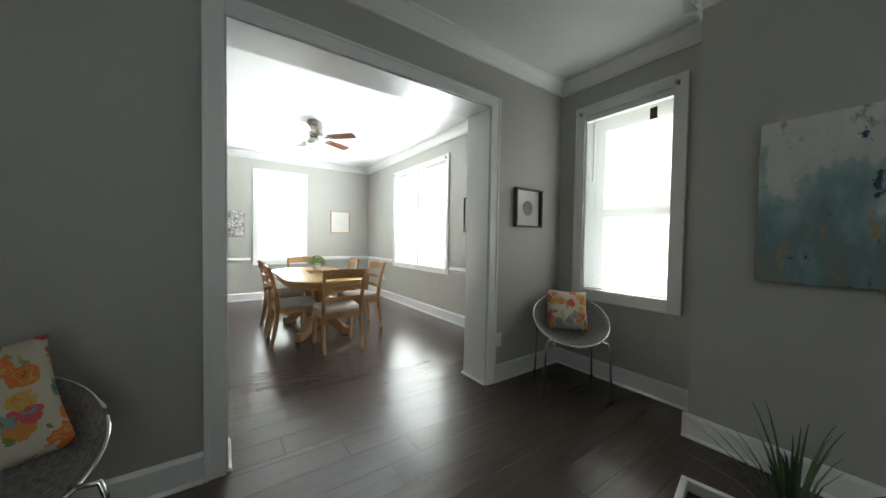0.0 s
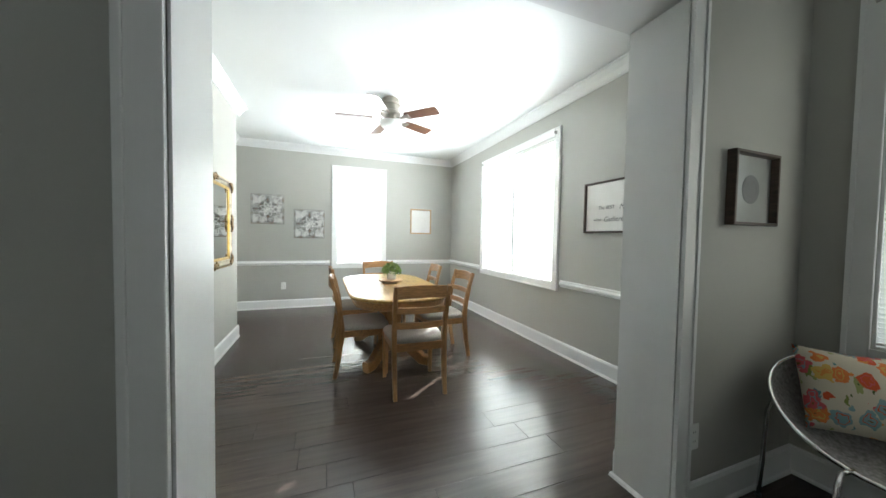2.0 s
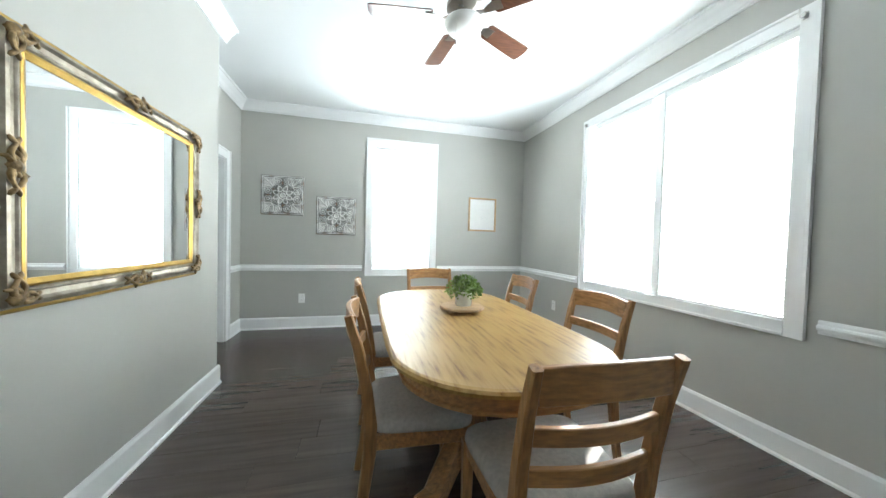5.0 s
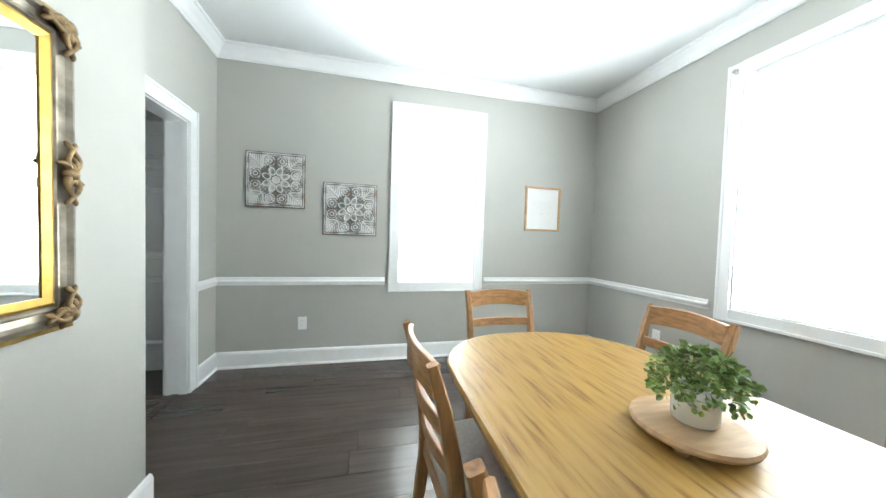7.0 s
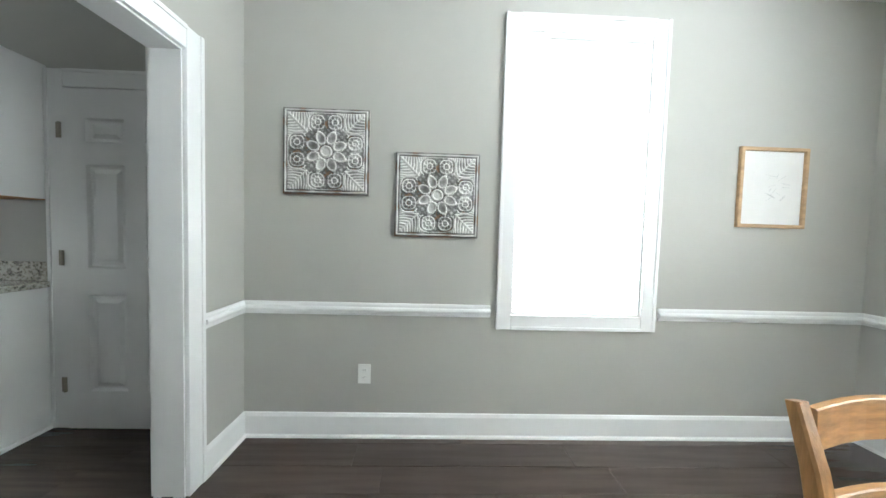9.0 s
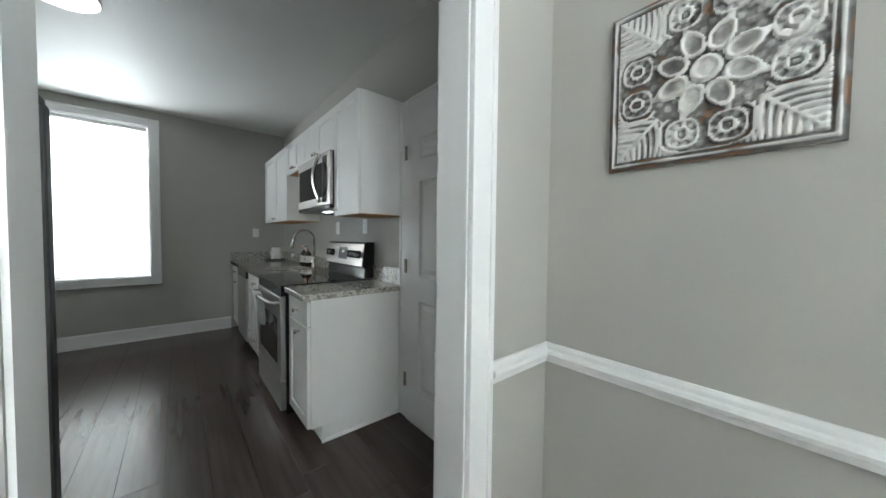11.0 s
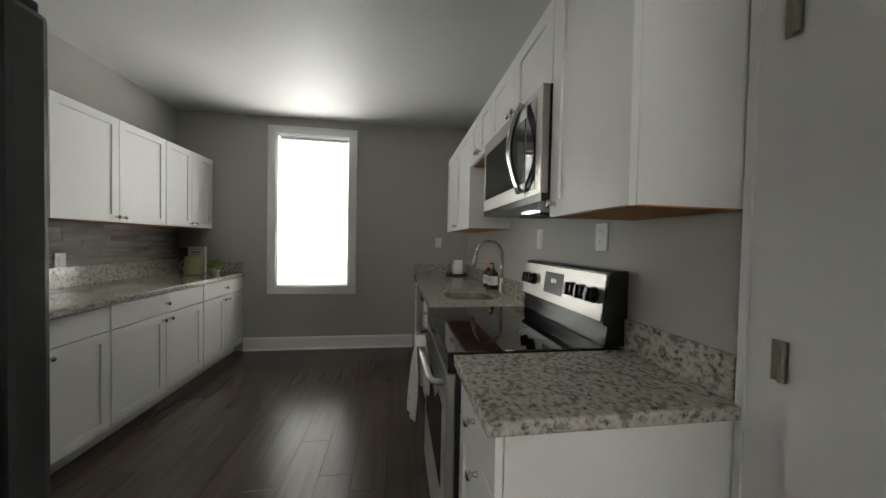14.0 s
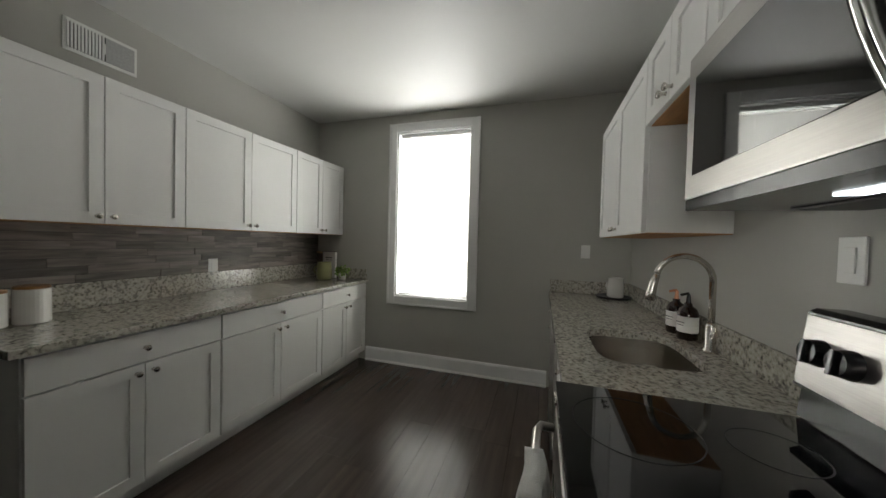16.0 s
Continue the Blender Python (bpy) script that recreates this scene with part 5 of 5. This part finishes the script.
for x, y, h in ((-2.86, 4.73, 0.165), (-2.73, 4.72, 0.155)):
    cn = thing("canister", pose(x, y, CT + 0.001), "white ceramic canister with a wooden lid on the counter", "canister", "canisters")
    part("body", lathe([(0.056, 0), (0.06, 0.005), (0.06, h - 0.004), (0.056, h)], 28), CERAMIC, cn)
    part("lid", lathe([(0.058, h + 0.0005), (0.058, h + 0.012), (0.052, h + 0.014), (0, h + 0.014)], 28), OAK, cn, "pale wooden lid")

# wall cabinets over the range run
yr = 7.465
wall_cabinet(pose(-2.315, yr, 0), 0.395, KY1 - yr - 0.002, 1.39, 2.18, "white one-door shaker wall cabinet beside the door", 1)
wall_cabinet(pose(-3.075, yr, 0), 0.758, KY1 - yr - 0.002, 1.868, 2.18, "short white shaker wall cabinet above the microwave")
wall_cabinet(pose(-3.60, yr, 0), 0.523, KY1 - yr - 0.002, 1.868, 2.18, "short white shaker wall cabinet above the sink")
wall_cabinet(pose(-4.655, yr, 0), 1.053, KY1 - yr - 0.002, 1.405, 2.18, "white two-door shaker wall cabinet by the window")

mo = thing("microwave", pose(-3.075, 7.43, 1.45), "stainless over-the-range microwave with curved handle", "microwave")
part("case", box(0.002, 0.758, 0.03, KY1 - 7.432, 0.0, 0.42), BLACK, mo)
part("door_frame", box(0.002, 0.618, 0.0, 0.029, 0.03, 0.42, bevel=0.004), STEEL, mo)
part("door_window", box(0.05, 0.612, -0.003, 0.001, 0.09, 0.35, bevel=0.001), BGLASS, mo, "dark glass microwave window")
part("control_panel", box(0.62, 0.758, 0.0, 0.029, 0.03, 0.42, bevel=0.004), STEEL, mo)
part("keypad", box(0.624, 0.712, -0.002, 0.001, 0.05, 0.39), BGLASS, mo)
part("vent_strip", box(0.002, 0.758, 0.004, 0.029, 0.0, 0.0295), BLACK, mo)
for x in (0.06, 0.42):
    part("grease_filter", box(x, x + 0.26, 0.2, 0.34, -0.006, -0.0004, bevel=0.002), DARK, mo)
part("handle", sweep(arc(lambda u: (0.595, -0.012 - 0.05 * math.sin(math.pi * u), 0.05 + 0.36 * u), 12), 0.026, 0.014, up=(1, 0, 0)), CHROME, mo, "curved chrome handle", True)
part("task_light", box(0.3, 0.42, 0.12, 0.16, -0.003, -0.0003), UNDERLIGHT, mo, "lit cool white task light")

# range
ST = 7.105
rg = thing("kitchen_range", pose(-3.075, ST, 0), "stainless electric range with black glass cooktop", "stove")
part("body", box(0.002, 0.758, 0.035, KY1 - ST - 0.005, 0.03, CT - 0.006), BLACK, rg)
part("cooktop", box(0.0015, 0.7585, 0.0, KY1 - ST - 0.08, CT - 0.006, CT + 0.008, bevel=0.004), BGLASS, rg, "black ceramic glass cooktop")
part("oven_door", box(0.006, 0.754, 0.0, 0.034, 0.27, 0.83, bevel=0.005), STEEL, rg)
part("oven_window", box(0.1, 0.66, -0.003, 0.001, 0.36, 0.68, bevel=0.001), BGLASS, rg)
part("front_trim", box(0.006, 0.754, 0.004, 0.034, 0.835, CT - 0.008, bevel=0.003), BLACK, rg)
part("storage_drawer", box(0.006, 0.754, 0.0, 0.034, 0.06, 0.262, bevel=0.005), STEEL, rg)
part("handle", tube([(0.05, 0.0, 0.785), (0.055, -0.04, 0.79), (0.09, -0.052, 0.79), (0.38, -0.06, 0.79), (0.67, -0.052, 0.79), (0.705, -0.04, 0.79), (0.71, 0.0, 0.785)], 0.0125, 10), STEEL, rg, smooth=True)
yb = KY1 - ST - 0.08
bm = bmesh.new()
prof = [(yb - 0.02, 0.918), (yb - 0.012, 0.99), (yb - 0.03, 1.0), (yb - 0.006, 1.19), (yb + 0.01, 1.2), (yb + 0.07, 1.2), (yb + 0.07, 0.914)]
ra, rb = [[bm.verts.new((x, y, z)) for y, z in prof] for x in (0.0, 0.76)]
for i in range(len(prof)):
    j = (i + 1) % len(prof)
    bm.faces.new((ra[i], ra[j], rb[j], rb[i]))
bm.faces.new(ra[::-1])
bm.faces.new(rb)
bg = part("backguard", bm, BLACK, rg)
tiltm = pose(0, yb - 0.032, 1.0, -7.2, 0, 0)
def on_guard(name, bm, material, label=""):
    bm.transform(tiltm)
    return part(name, bm, material, rg, label)
on_guard("control_fascia", box(0.008, 0.752, -0.004, 0.0005, 0.008, 0.185, bevel=0.002), STEEL)
on_guard("display_panel", box(0.275, 0.455, -0.006, -0.0035, 0.05, 0.155), mat("smoked_display", (0.035, 0.036, 0.037), 0.35))
bm = bmesh.new()
for x in (0.345, 0.36, 0.38):
    box(x, x + 0.009, -0.0066, -0.0058, 0.105, 0.125, bm)
on_guard("clock_digits", bm, GREENLED, "green lit clock digits")
for x in (0.07, 0.15, 0.54, 0.615, 0.69):
    bm = lathe([(0.033, -0.004), (0.032, -0.012), (0.028, -0.033), (0.0, -0.035)], 22, (x, 0, 0.1), axis="y")
    box(x - 0.006, x + 0.006, -0.043, -0.033, 0.072, 0.128, bm, 0.002)
    on_guard("control_knob", bm, BLACK)
RING = mat("burner_ring_print", (0.06, 0.06, 0.06), 0.2)
for cx, cy, r in ((0.2, 0.17, 0.135), (0.56, 0.16, 0.09), (0.2, 0.44, 0.08), (0.56, 0.44, 0.1)):
    bm = bmesh.new()
    for k in range(40):
        a, b = 2 * math.pi * k / 40, 2 * math.pi * (k + 1) / 40
        v = [bm.verts.new((cx + q * math.cos(e), cy + q * math.sin(e), CT + 0.0086)) for q, e in ((r, a), (r + 0.003, a), (r + 0.003, b), (r, b))]
        bm.faces.new(v)
    part("burner_ring", bm, RING, rg)

tw = thing("dish_towel", pose(-2.785, ST - 0.058, 0.79), "white terry towel draped over the oven handle", "towel")
bm = bmesh.new()
def fold(side, length):
    g = []
    for k in range(13):
        v = k / 12
        row = []
        for i in range(15):
            u = i / 14
            wv = 0.011 * math.sin(u * 14 + 0.7) * min(1, v * 3) + 0.006 * math.sin(u * 5 + v * 4)
            row.append(bm.verts.new((-0.085 + 0.17 * u * (1 - 0.1 * v), side * (0.018 + 0.004 * v) + wv - 0.012 * v * (side < 0), 0.014 - length * v)))
        g.append(row)
    for k in range(12):
        for i in range(14):
            bm.faces.new((g[k][i], g[k][i + 1], g[k + 1][i + 1], g[k + 1][i]))
    return g
a, b = fold(-1, 0.36), fold(1, 0.24)
for i in range(14):
    bm.faces.new((a[0][i], a[0][i + 1], b[0][i + 1], b[0][i]))
cl = part("cloth", bm, TOWEL, tw, smooth=True)
cl.modifiers.new("thick", "SOLIDIFY").thickness = 0.008
part("stripe_print", box(-0.05, 0.03, -0.052, -0.05, -0.27, -0.262), mat("blue_print", (0.1, 0.16, 0.3), 0.9), tw)

# refrigerator
fr = thing("refrigerator", pose(-0.99, 6.21, 0), "tall dark grey steel refrigerator by the doorway", "refrigerator")
part("cabinet", box(-0.94, -0.1, -0.9, 0.0, 0.02, 1.72, bevel=0.012), FRIDGE, fr)
for y0, y1 in ((-0.9, -0.452), (-0.448, 0.0)):
    d = part("door", box(-1.03, -0.952, y0, y1, 0.06, 1.74, bevel=0.014), FRIDGE, fr)
    yh = -0.49 if y1 < -0.1 else -0.41
    part("handle", tube([(-1.03, yh, 0.7), (-1.075, yh, 0.72), (-1.075, yh, 1.4), (-1.03, yh, 1.42)], 0.012, 8), STEEL, d)
part("hinge_cover", box(-1.02, -0.9, -0.09, -0.01, 1.7405, 1.762, bevel=0.005), DARK, fr)
part("base_grille", box(-1.0, -0.1, -0.88, -0.02, 0.0, 0.0195), DARK, fr)

# ceiling lamp and vent
cl2 = thing("ceiling_lamp", pose(-2.98, 6.06, CK), "lit round flush white ceiling lamp", "ceiling lamp")
part("rim", lathe([(0.185, -0.0005), (0.19, -0.006), (0.19, -0.02), (0.18, -0.024), (0.178, -0.0005)], 40), WHITE, cl2)
part("diffuser", lathe([(0.179, -0.002), (0.177, -0.022), (0.1, -0.028), (0.0, -0.029)], 40), BULB, cl2, "glowing white diffuser")
vt = thing("wall_vent", pose(-3.21, KY0, 2.437, 0, 0, 180), "white metal air return grille high on the wall", "vent")
part("frame", box(-0.165, 0.165, -0.006, -0.0005, -0.09, 0.09, bevel=0.002), WHITE, vt)
# dark sheet on the solid frame stands in for shade behind the slats
part("dark_backing", box(-0.15, 0.15, -0.0075, -0.0062, -0.07, 0.07), DARK, vt)
first = part("slat", box(-0.0045, 0.0045, -0.013, -0.0078, -0.07, 0.07), WHITE, vt)
first.location = (-0.146, 0, 0)
part("damper_plate", box(0.012, 0.15, -0.0105, -0.0078, -0.07, 0.07, bevel=0.001), mat("grey_vent_mesh", (0.42, 0.42, 0.41), 0.6, var=0.1, scale=90), vt, "closed grey half of the grille")
part("lever", box(0.003, 0.009, -0.016, -0.0078, -0.03, 0.03), WHITE, vt)
for k in range(1, 11):
    o = new("slat", first.data)
    o.parent, o.location = vt, (-0.146 + k * 0.0146, 0, 0)

# splashback tiles
sp = setting("splashback", box(KX + 0.001, -2.665, KY0 + 0.0005, KY0 + 0.004, CT + 0.15, 1.39), DARK, "grey wood-look strip tile splashback", "splashback")
rng = random.Random(21)
rows = 7
hh = (1.39 - CT - 0.151) / rows
lengths = {}
for r in range(rows):
    x = KX + 0.002 - rng.uniform(0, 0.2)
    while x < -2.67:
        l = rng.choice((0.2, 0.3, 0.42))
        a, b = max(x, KX + 0.002), min(x + l, -2.667)
        if b - a > 0.02:
            key = (round(b - a, 3), rng.randrange(3))
            if key not in lengths:
                me = bpy.data.meshes.new("tile")
                tb = box(0.0008, key[0] - 0.0008, 0, 0.004 + 0.002 * key[1], 0.0008, hh - 0.0008)
                tb.to_mesh(me)
                tb.free()
                me.materials.append(SLATE)
                lengths[key] = me
            o = new("tile", lengths[key])
            o.parent, o.location = sp, (a, KY0 + 0.0042, CT + 0.151 + r * hh)
        x += l

# ---- floor planks ----
rng = random.Random(4)
PW, PL = 0.182, 1.22
planks = {}
areas = ((KX, KXE, KY0, KY1), (KXE, XR, YO1 - 0.3, YF), (LX, XR, LY, YO1 - 0.3))
rest = bmesh.new()
made = 0
for n_, (ax0, ax1, ay0, ay1) in enumerate(areas):
    y = ay0
    while y < ay1 - 0.005:
        w = min(PW, ay1 - y)
        x = ax0 - rng.uniform(0, PL)
        while x < ax1:
            a, b = max(x, ax0), min(x + PL, ax1)
            if b - a > 0.01:
                if n_ < 2 or (y > 0.3 and b > -0.5 and made < 290):
                    key = (round(b - a, 3), round(w, 3))
                    if key not in planks:
                        me = bpy.data.meshes.new("plank")
                        pb = bmesh.new()
                        g, c = 0.0003, 0.0012
                        lo = [pb.verts.new(v) for v in ((g, g, -0.005), (key[0] - g, g, -0.005), (key[0] - g, key[1] - g, -0.005), (g, key[1] - g, -0.005))]
                        hi2 = [pb.verts.new(v) for v in ((g, g, -0.0015), (key[0] - g, g, -0.0015), (key[0] - g, key[1] - g, -0.0015), (g, key[1] - g, -0.0015))]
                        tp = [pb.verts.new(v) for v in ((c, c, 0), (key[0] - c, c, 0), (key[0] - c, key[1] - c, 0), (c, key[1] - c, 0))]
                        for p, q in ((lo, hi2), (hi2, tp)):
                            for i in range(4):
                                pb.faces.new((p[i], p[(i + 1) % 4], q[(i + 1) % 4], q[i]))
                        pb.faces.new(tp)
                        pb.to_mesh(me)
                        pb.free()
                        me.materials.append(FLOOR)
                        planks[key] = me
                    o = new("plank", planks[key])
                    o.parent, o.location = floor, (a, y, 0)
                    made += 1
                else:
                    box(a + 0.001, b - 0.001, y + 0.001, y + w - 0.001, -0.005, 0, rest)
            x += PL
        y += PW
rp_ = part("planks_beyond", rest, FLOOR, floor)
tagged(rp_, kind="stuff")
